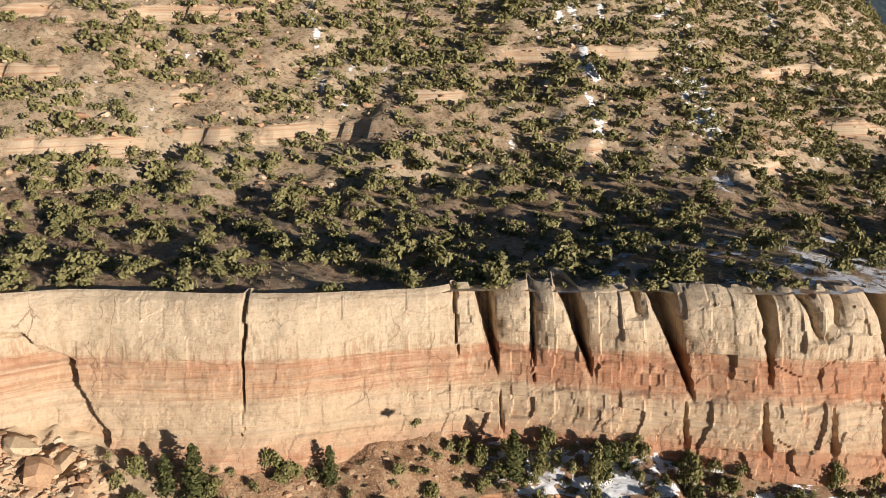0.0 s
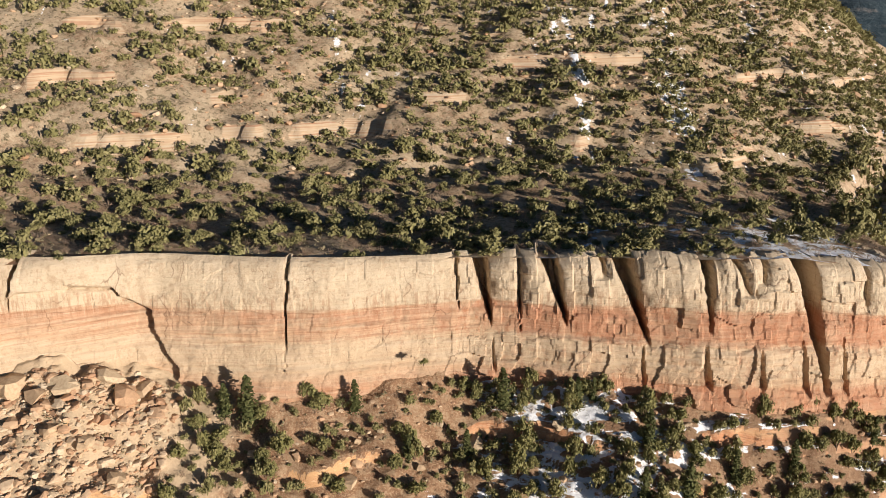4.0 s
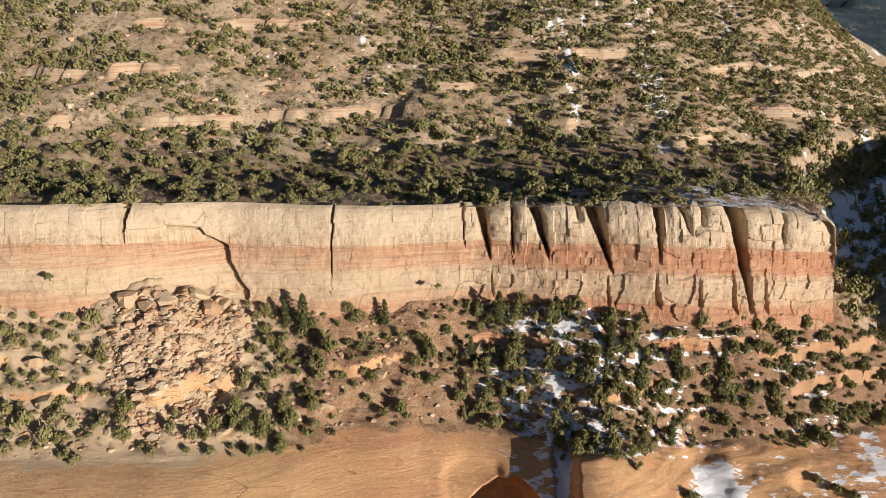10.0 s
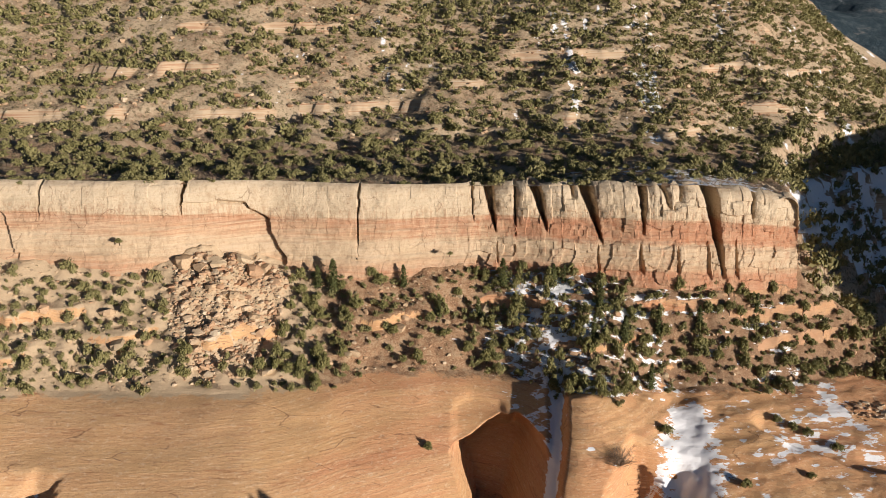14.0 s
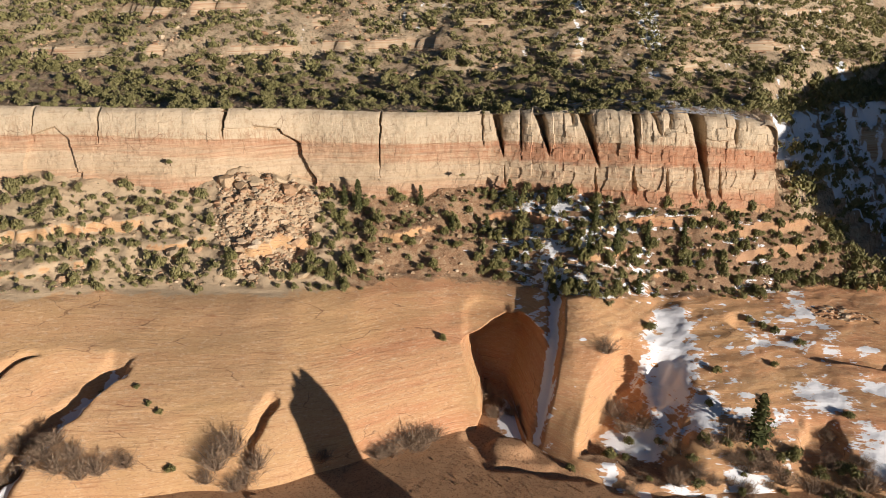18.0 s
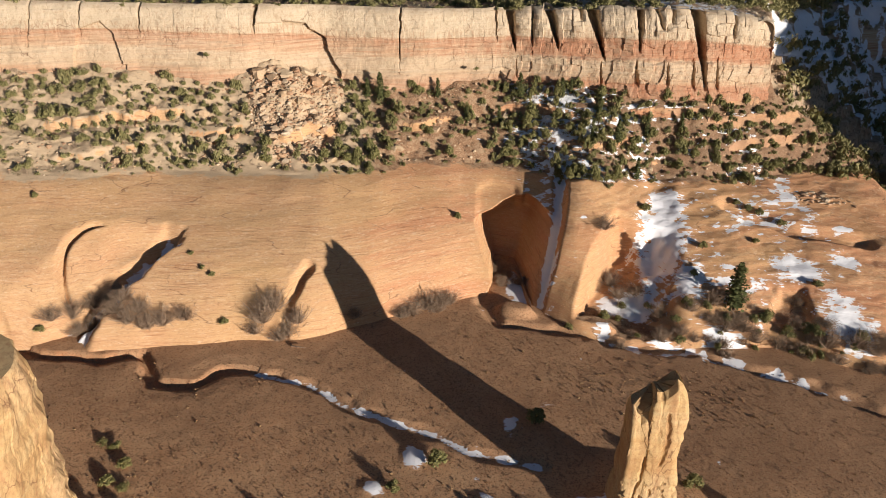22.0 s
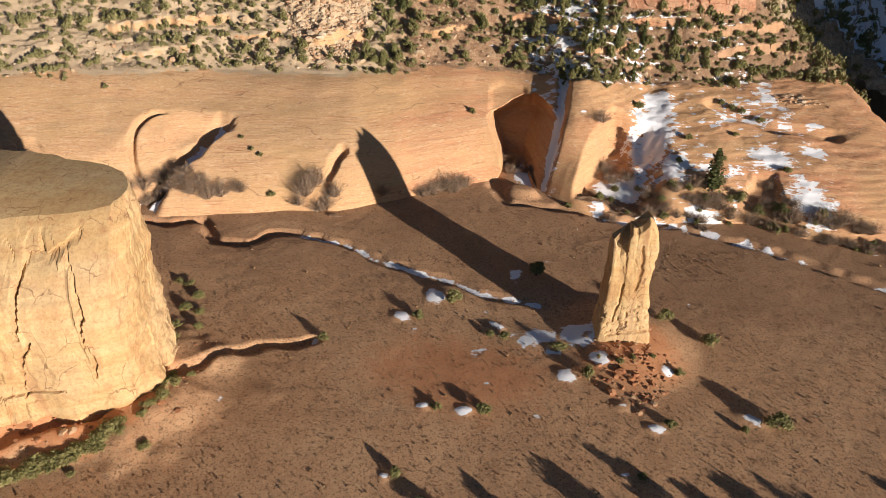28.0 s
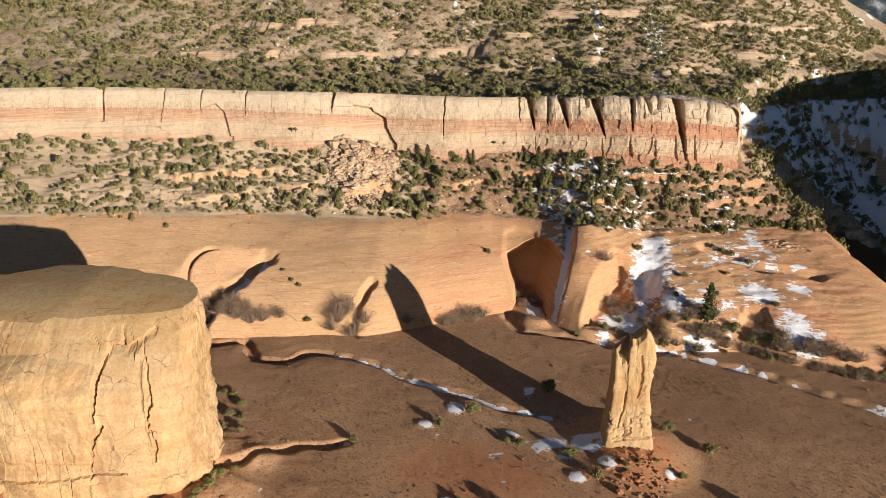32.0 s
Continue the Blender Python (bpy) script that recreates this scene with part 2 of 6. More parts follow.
def slickrock_material():
    k = Mat("slickrock_sandstone", 0.9)
    broad = k.beds(0.012, 0.55, 5)
    fine = k.beds(0.16, 4.5, 6, 0.75, 0.2)
    lines = k.beds(0.10, 3.4, 6, 0.75, 0.2)
    c = k.ramp(broad, (0.34, (0.53, 0.25, 0.132)), (0.47, (0.59, 0.305, 0.162)), (0.58, (0.61, 0.36, 0.19)), (0.70, (0.55, 0.265, 0.138)))
    tan = k.math("ADD", k.attribute("pale"), k.math("MULTIPLY", k.math("SUBTRACT", k.noise(0.07, 5), 0.5), 1.6))
    c = k.mix(k.ramp(tan, (0.2, 0.0), (0.8, 0.6)), c, (0.60, 0.40, 0.215))
    c = k.mix(k.ramp(fine, (0.54, 0.0), (0.61, 0.5)), c, (0.68, 0.47, 0.29))
    c = k.mix(k.ramp(lines, (0.36, 0.7), (0.44, 0.0)), c, (0.36, 0.165, 0.085))
    c = k.mix(k.ramp(k.noise(1.1, 8, 0.8, (0.6, 1, 2)), (0.55, 0.0), (0.62, 0.4)), c, (0.66, 0.48, 0.31))
    c = k.mix(k.ramp(k.noise(1.5, 8, 0.8), (0.36, 0.6), (0.46, 0.0)), c, (0.33, 0.165, 0.09))
    c = k.mix(k.ramp(k.noise(0.05, 4), (0.42, 0.0), (0.6, 0.7)), c, k.mix(0.6, c, (0.58, 0.37, 0.175)))
    c = k.mix(k.ramp(k.beds(0.9, 5.5, 4, 0.8, 0.0), (0.57, 0.0), (0.62, 0.55)), c, (0.72, 0.55, 0.38))
    c = k.mix(k.ramp(k.noise(3.2, 5, 0.8, (1, 1, 2)), (0.36, 0.7), (0.43, 0.0)), c, (0.30, 0.15, 0.08))
    # brown rock varnish; deep in the alcove the same brown stands for shade
    varnish_shade = k.math("ADD", k.attribute("varnish_shade"), k.math("MULTIPLY", k.math("SUBTRACT", k.noise(0.22, 7, 0.7, (1, 0.4, 1)), 0.5), 1.2))
    c = k.mix(k.ramp(varnish_shade, (0.5, 0.0), (0.8, 0.65)), c, (0.40, 0.255, 0.165))
    c = k.mix(k.math("MULTIPLY", k.cracks(0.11, (0.35, 1, 1.6), 0.01), k.ramp(k.noise(0.15, 3), (0.5, 0.0), (0.58, 0.8))), c, (0.17, 0.085, 0.05))
    soil = k.ramp(k.math("ADD", k.attribute("soil"), k.math("MULTIPLY", k.math("SUBTRACT", k.noise(0.9, 6, 0.65), 0.5), 0.7)), (0.42, 0.0), (0.56, 1.0))
    dirt = k.ramp(k.noise(0.5, 7, 0.7), (0.3, (0.18, 0.095, 0.055)), (0.5, (0.30, 0.175, 0.10)), (0.62, (0.40, 0.28, 0.175)), (0.75, (0.30, 0.145, 0.075)))
    dirt = k.mix(k.ramp(k.noise(3.5, 6, 0.75), (0.5, 0.0), (0.60, 0.7)), dirt, (0.50, 0.37, 0.24))
    dirt = k.mix(k.ramp(k.noise(2.0, 6, 0.75), (0.36, 0.7), (0.44, 0.0)), dirt, (0.12, 0.085, 0.05))
    pale = k.math("ADD", k.attribute("pale"), k.math("MULTIPLY", k.math("SUBTRACT", k.noise(0.3, 6, 0.7), 0.5), 0.9))
    dirt = k.mix(k.ramp(pale, (0.3, 0.0), (0.7, 0.8)), dirt, k.mix(0.75, dirt, (0.66, 0.53, 0.36)))
    humus = k.math("SUBTRACT", k.math("MULTIPLY", k.math("SUBTRACT", k.noise(0.4, 6, 0.7), 0.5), 0.9), k.attribute("pale"))
    dirt = k.mix(k.ramp(humus, (0.25, 0.0), (0.6, 0.45)), dirt, (0.20, 0.125, 0.08))
    c = k.mix(soil, c, dirt)
    b = k.bump(fine, 0.24, 0.7)
    b = k.bump(k.noise(1.3, 8, 0.8), 0.20, 0.65, b)
    lay = k.math("MULTIPLY", k.math("SUBTRACT", k.beds(0.12, 1.8, 5, 0.7, 0.4), 0.5), 1.1)
    edge = k.noise(0.9, 8, 0.72, (0.7, 1.6, 1.6))
    s = k.math("ADD", k.math("ADD", k.attribute("snow"), lay), k.math("MULTIPLY", k.math("SUBTRACT", edge, 0.5), 0.9))
    c = k.mix(k.ramp(s, (0.48, 0.0), (0.54, 1.0)), c, SNOW)
    return k.done(c, b)


def hill_material():
    k = Mat("hillside_soil", 0.95)
    c = k.ramp(k.noise(0.35, 7, 0.7), (0.28, (0.21, 0.125, 0.08)), (0.45, (0.32, 0.215, 0.135)), (0.6, (0.42, 0.315, 0.21)), (0.75, (0.33, 0.175, 0.105)))
    pale = k.ramp(k.noise(0.035, 5, 0.6), (0.42, 0.0), (0.6, 0.8))
    c = k.mix(pale, c, k.mix(0.6, c, (0.54, 0.45, 0.32)))
    red = k.math("ADD", k.attribute("red"), k.math("MULTIPLY", k.math("SUBTRACT", k.noise(0.2, 5, 0.65), 0.5), 1.2))
    c = k.mix(k.ramp(red, (0.4, 0.0), (0.8, 0.7)), c, (0.40, 0.215, 0.13))
    c = k.mix(k.ramp(k.noise(2.6, 6, 0.75), (0.5, 0.0), (0.6, 0.7)), c, (0.52, 0.42, 0.29))
    c = k.mix(k.ramp(k.noise(0.8, 6, 0.75), (0.52, 0.0), (0.58, 0.75)), c, (0.13, 0.11, 0.06))
    c = k.mix(k.ramp(k.noise(0.55, 6, 0.75), (0.38, 0.7), (0.46, 0.0)), c, (0.54, 0.44, 0.31))
    ledge = k.math("ADD", k.attribute("ledge"), k.math("MULTIPLY", k.math("SUBTRACT", k.noise(0.8, 5, 0.6), 0.5), 0.5))
    bed = k.ramp(k.noise(1.0, 4, 0.6, (0.06, 0.06, 3.0)), (0.35, (0.43, 0.25, 0.155)), (0.5, (0.54, 0.40, 0.265)), (0.65, (0.57, 0.47, 0.34)))
    c = k.mix(k.ramp(ledge, (0.42, 0.0), (0.55, 1.0)), c, bed)
    b = k.bump(k.noise(0.9, 8, 0.78), 0.30, 0.8)
    return k.done(snowy(k, c, 0.9), b)


def floor_material():
    k = Mat("valley_soil", 0.95)
    c = k.ramp(k.noise(0.12, 7, 0.65), (0.3, (0.46, 0.245, 0.13)), (0.5, (0.56, 0.315, 0.17)), (0.68, (0.62, 0.375, 0.21)))
    c = k.mix(k.ramp(k.noise(4.5, 6, 0.75), (0.48, 0.0), (0.62, 0.7)), c, (0.52, 0.34, 0.19))
    c = k.mix(k.ramp(k.noise(1.5, 4, 0.75), (0.55, 0.0), (0.60, 0.7)), c, (0.18, 0.10, 0.058))
    c = k.mix(k.ramp(k.noise(1.7, 4, 0.75), (0.37, 0.6), (0.43, 0.0)), c, (0.62, 0.42, 0.25))
    c = k.mix(k.ramp(k.noise(3.4, 3, 0.6), (0.58, 0.0), (0.64, 0.75)), c, (0.15, 0.085, 0.05))
    c = k.mix(k.ramp(k.noise(2.8, 3, 0.6), (0.34, 0.6), (0.41, 0.0)), c, (0.60, 0.40, 0.23))
    sward = k.math("ADD", k.attribute("sward"), k.math("MULTIPLY", k.math("SUBTRACT", k.noise(0.15, 6, 0.7), 0.5), 0.9))
    c = k.mix(k.ramp(sward, (0.3, 0.0), (0.75, 0.85)), c, k.mix(0.6, c, (0.26, 0.145, 0.085)))
    red = k.ramp(k.math("ADD", k.attribute("red"), k.math("MULTIPLY", k.math("SUBTRACT", k.noise(0.35, 6, 0.65), 0.5), 0.9)), (0.30, 0.0), (0.75, 0.95))
    c = k.mix(red, c, k.mix(0.25, (0.56, 0.235, 0.105), c))
    c = k.mix(k.ramp(k.noise(2.4, 7, 0.8), (0.52, 0.0), (0.60, 0.8)), c, k.mix(0.5, c, (0.54, 0.36, 0.20)))
    b = k.bump(k.noise(2.4, 6, 0.8), 0.14, 0.7)
    return k.done(snowy(k, c, 0.55), b)


def butte_material():
    k = Mat("butte_sandstone", 0.9)
    beds = k.noise(1.0, 6, 0.65, (0.05, 0.05, 0.5), (0.02, 0.03, 0), 0.3)
    c = k.ramp(beds, (0.3, (0.48, 0.295, 0.13)), (0.48, (0.54, 0.36, 0.17)), (0.62, (0.57, 0.41, 0.21)), (0.75, (0.51, 0.32, 0.145)))
    c = k.mix(k.ramp(k.noise(1.0, 6, 0.68, (0.7, 0.7, 0.06)), (0.5, 0.0), (0.66, 0.5)), c, (0.39, 0.185, 0.09))
    c = k.mix(k.ramp(k.noise(0.1, 5), (0.45, 0.0), (0.7, 0.5)), c, (0.60, 0.44, 0.265))
    c = k.mix(k.ramp(k.noise(2.0, 7, 0.75), (0.36, 0.45), (0.50, 0.0)), c, (0.31, 0.15, 0.075))
    c = k.mix(k.math("MULTIPLY", k.cracks(0.22, (1, 1, 0.5), 0.014), k.ramp(k.noise(0.2, 3), (0.48, 0.0), (0.58, 0.8))), c, (0.15, 0.07, 0.04))
    c = k.mix(k.ramp(k.noise(4.5, 5, 0.8), (0.36, 0.6), (0.44, 0.0)), c, (0.30, 0.155, 0.075))
    b = k.bump(k.noise(0.6, 4, 0.6, (0.8, 0.8, 1.2)), 0.22, 0.4)
    b = k.bump(k.noise(2.6, 4, 0.6), 0.06, 0.4, b)
    return k.done(c, b)


def boulder_material():
    k = Mat("boulder_sandstone", 0.9)
    tone = k.ramp(k.any(), (0.0, (0.48, 0.31, 0.19)), (0.4, (0.53, 0.39, 0.25)), (0.75, (0.52, 0.41, 0.27)), (1.0, (0.55, 0.45, 0.31)))
    c = k.mix(k.ramp(k.noise(2.2, 6, 0.7), (0.4, 0.35), (0.6, 0.0)), tone, (0.25, 0.13, 0.075))
    return k.done(c, k.bump(k.noise(4.0, 6, 0.7), 0.1, 0.6))


def rubble_material(name, a, b, c, d):
    k = Mat(name, 0.92)
    c = k.ramp(k.island(), (0.0, a), (0.4, b), (0.75, c), (1.0, d))
    return k.done(k.mix(k.ramp(k.noise(3.0, 5, 0.7), (0.4, 0.3), (0.6, 0.0)), c, (0.24, 0.13, 0.08)))


def leaf_material(name, a, b, c, own=True):
    k = Mat(name, 0.75)
    tone = k.ramp(k.island(), (0.0, a), (0.5, b), (1.0, c))
    if own:
        tone = k.mix(k.ramp(k.any(), (0.0, 0.0), (1.0, 0.45)), tone, k.mix(0.5, tone, c))
    else:
        tone = k.mix(k.ramp(k.noise(0.22, 2), (0.35, 0.0), (0.65, 0.55)), tone, k.mix(0.5, tone, c))
    return k.done(tone)


def plain_material(name, a, b, scale, rough=0.9, stretch=(1, 1, 1)):
    k = Mat(name, rough)
    n = k.noise(scale, 5, 0.65, stretch)
    return k.done(k.ramp(n, (0.35, a), (0.65, b)), k.bump(n, 0.03, 0.6))


M_CLIFF, M_SLICK, M_HILL, M_FLOOR = cliff_material(), slickrock_material(), hill_material(), floor_material()
M_BUTTE, M_BOULDER = butte_material(), boulder_material()
M_RUBBLE = rubble_material("rubble_sandstone", (0.42, 0.25, 0.15), (0.52, 0.36, 0.23), (0.58, 0.45, 0.31), (0.62, 0.52, 0.38))
M_RED = rubble_material("red_rubble", (0.30, 0.12, 0.06), (0.38, 0.17, 0.08), (0.44, 0.23, 0.12), (0.52, 0.36, 0.22))
M_LEAF = leaf_material("juniper_foliage", (0.13, 0.13, 0.045), (0.19, 0.18, 0.066), (0.27, 0.245, 0.105))
M_LEAF_FAR = leaf_material("woodland_foliage", (0.14, 0.136, 0.05), (0.20, 0.186, 0.075), (0.28, 0.25, 0.12), False)
M_BRUSH = leaf_material("brush_foliage", (0.17, 0.165, 0.055), (0.235, 0.22, 0.08), (0.32, 0.28, 0.12))
M_SCRUB = leaf_material("scrub_foliage", (0.13, 0.115, 0.06), (0.23, 0.195, 0.115), (0.36, 0.30, 0.19), False)
M_FIR = leaf_material("fir_foliage", (0.06, 0.072, 0.025), (0.09, 0.10, 0.036), (0.13, 0.13, 0.05))
M_TWIG = plain_material("bare_twigs", (0.22, 0.15, 0.105), (0.36, 0.27, 0.19), 3.0)
M_BARK = plain_material("bark", (0.10, 0.06, 0.04), (0.19, 0.13, 0.09), 5.0, 0.95, (1, 1, 0.2))
M_GRASS = leaf_material("dry_grass", (0.24, 0.14, 0.07), (0.32, 0.20, 0.10), (0.40, 0.28, 0.15), False)

# ---- the lie of the land ----
cliff_foot_y = curve([(-220, -34), (-160, -24), (-125, -15), (-100, -9), (-86, -6.8), (-69, -5.6), (-55, -2), (-43, 3), (-22, 3.5), (0, 6.5), (9, 7.5), (20, 5.2), (31, 4.2), (44, 1.6), (60, 2.8), (77, 6), (100, 10), (140, 22), (260, 60)])
cliff_foot_z = curve([(-220, 47), (-120, 44), (-83, 42), (-60, 39.5), (-40, 37), (-22, 36.3), (20, 35.8), (44, 35.3), (60, 34.5), (77, 33.3), (100, 30), (260, 30)])
cliff_top_z = curve([(-220, 62), (-120, 60), (-86, 58.2), (-59, 57.2), (-40, 55.8), (-22, 55), (0, 54.2), (20, 54.6), (40, 55.2), (62, 54), (77, 51.5), (260, 51)])
rim_y = curve([(-220, -72), (-140, -55), (-100, -41), (-75, -29), (-39, -25), (-12, -14), (13, -12.5), (20, -18.5), (31, -20), (38, -14), (65, -9), (90, -2), (117, 6), (160, 16), (260, 40)])
rim_z = curve([(-220, 32), (-100, 27), (-75, 24), (-39, 22), (-12, 20.5), (13, 18.6), (21, 18.5), (31, 18.3), (38, 16.6), (65, 14.5), (90, 13.6), (104, 12.6), (112, 10.5), (125, 4), (150, -2), (260, -6)])
foot_y = curve([(-220, -110), (-140, -90), (-100, -77), (-77, -73), (-50, -66.5), (-36, -63.5), (-26, -58), (-10, -49), (3, -43), (12, -46), (22, -54), (36, -57), (53, -57), (67, -56), (80, -62), (100, -62), (130, -50), (260, -20)])
edge_x = curve([(-60, 84), (0, 79), (8, 77), (40, 82), (70, 94), (90, 110), (105, 125), (125, 150), (140, 170), (165, 200), (230, 265), (400, 450)])
hill_y = curve([(-300, 38), (-120, 42), (-78, 48), (-40, 59), (0, 64), (40, 66), (70, 72), (96, 90), (118, 100), (135, 117), (165, 150), (190, 184), (207, 212), (234, 242), (260, 270), (420, 600)])
# the brink of the side canyon under the bench
brink_x = curve([(-60, 81), (0, 76), (12, 77), (30, 82.5), (46, 92), (55, 100), (68, 112), (79, 123), (86, 142), (92, 168), (100, 205), (130, 300), (400, 900)])

WASH = [(-125, -62), (-102, -68.2), (-90, -75), (-74.8, -75.2), (-67.2, -72), (-62.5, -80.5), (-54.5, -80), (-51, -75.4), (-44.6, -75), (-32.6, -77.4), (-26, -82), (-21.5, -84), (-13.6, -87), (-7, -88.8), (-1.8, -92.6), (4.3, -93.4), (12, -95)]
BANK = [(0.5, -46), (5, -54), (14, -53.6), (22, -54.6), (29, -56.8), (36, -59), (47, -58.8), (58, -63.5), (69.5, -68), (80, -74), (100, -84), (130, -92)]
GULCH = [(-104, -158), (-84, -146), (-66, -138), (-55, -126), (-48, -117), (-33, -112)]


def floor_z(x, y, fine=True):
    z = -4 - 0.065 * np.clip(x, -140, 140) + 0.04 * (np.clip(y, -240, 0) + 100)
    z = z + 0.35 * fbm(x / 30, y / 30, seed=3, octaves=2)
    d, s = near_line(x + 0.8 * vnoise(x / 3, y / 3, seed=8), y + 0.8 * vnoise(x / 3, y / 3, seed=9), WASH)
    deep = 0.5 + 0.9 * sstep(0.75, 0.3, s)
    z = z - deep * sstep(1.5, 0.9, d) - 0.2 * sstep(5, 2, d)
    d, s = near_line(x, y + 0.9 * vnoise(x / 2.5, y / 2.5, seed=10), BANK)
    z = z - 1.0 * sstep(2.4, 0.6, d + 0.6 * vnoise(x / 4, y / 4, seed=14))
    d, s = near_line(x, y + 1.5 * vnoise(x / 4, y / 4, seed=12), GULCH)
    z = z - 1.6 * sstep(1.6, 0.5, d) * sstep(0, 0.1, s)
    z = z + 2.6 * sstep(20, 1, np.hypot(x + 94, (y + 128) * 2.3) - 36 + 5.0 * fbm(x / 9, y / 9, seed=15, octaves=3))
    z = z + 2.6 * sstep(15, 3, np.hypot(x - 27.5, (y + 104.5) / 1.1))
    z = z + 2.0 * sstep(0, 0.5, blob(x, y, 8.6, -48.6, 5.2, 2.8, -12)) + 1.6 * sstep(0, 0.5, blob(x, y, 25.5, -52.6, 6.0, 2.6, -8))
    if fine:
        z = z + 0.045 * fbm(x / 2.2, y / 2.2, seed=5, octaves=3)
    return z


# rock shelves in the talus: from x to x, height, rise
SHELVES = [(64, 85, 26.6, 3.2), (66, 88, 21.2, 2.4), (6, 24, 29.6, 2.2), (40, 57, 29.6, 1.8), (-104, -74, 33.8, 2.6), (-49, -37, 27.2, 2.6), (-72, -60, 29.8, 1.6), (-20, -6, 28.0, 1.6), (22, 40, 24.0, 1.5), (-98, -80, 29.0, 1.4)]
# pale ledges of the hill
LEDGES = [(-125, -52, 77.0, 3.6), (-50, -37, 72.6, 2.6), (-75, -8, 65.4, 3.0), (10, 58, 79.5, 2.4), (26, 37, 62.4, 3.4), (99, 121, 61.0, 3.4), (88, 116, 73.5, 3.6), (42, 54, 53.4, 1.6), (-20, 12, 72.0, 2.2), (-140, -90, 66.0, 3.0), (125, 160, 70.0, 2.6), (-90, -30, 89.0, 2.4), (60, 80, 58.0, 1.6), (-6, 20, 88.0, 2.0), (128, 150, 58.0, 2.6)]


dome = curve([(0, 0), (0.05, 0.14), (0.12, 0.27), (0.28, 0.49), (0.5, 0.68), (0.7, 0.82), (0.88, 0.94), (1, 1)])


# the chute of snow between the great alcove and the fin
CHUTE = [(20.9, -8.5), (19.6, -22), (18.2, -33), (15.8, -42), (13.2, -48)]


def alcove(x, z):
    """How far the rock is hollowed out behind the face, by place along it and height."""
    left = np.interp(z, [-3, 0.8, 12, 13.5], [1.4, 3.2, -1.4, -0.6]) + 0.25 * vnoise(z / 1.6, 0.0, seed=43)
    right = np.interp(z, [-3, -2, 5, 11, 14, 16], [13.0, 13.4, 15.8, 18.6, 18.0, 16.0])
    roof = np.interp(x, [-2, 1.5, 4.3, 9, 11.7, 14.9, 18, 19.5], [11.8, 12.5, 13.2, 14.9, 15.1, 14.5, 13.2, 11.5]) + 0.25 * vnoise(x / 1.5, 0.0, seed=44)
    under = roof - z
    deep = 19.0 * sstep(0, 0.8, x - left) * sstep(0.2, 5.0, right - x) * sstep(0, 0.9, under) * (0.4 + 0.6 * sstep(0, 7, under))
    scoop = 1.4 * sstep(-1.4, 0.6, x) * sstep(10.4, 8.6, x) * sstep(17.4, 15.6, z + 0.12 * np.abs(x - 3))
    return deep + scoop * sstep(0.6, -0.2, under)


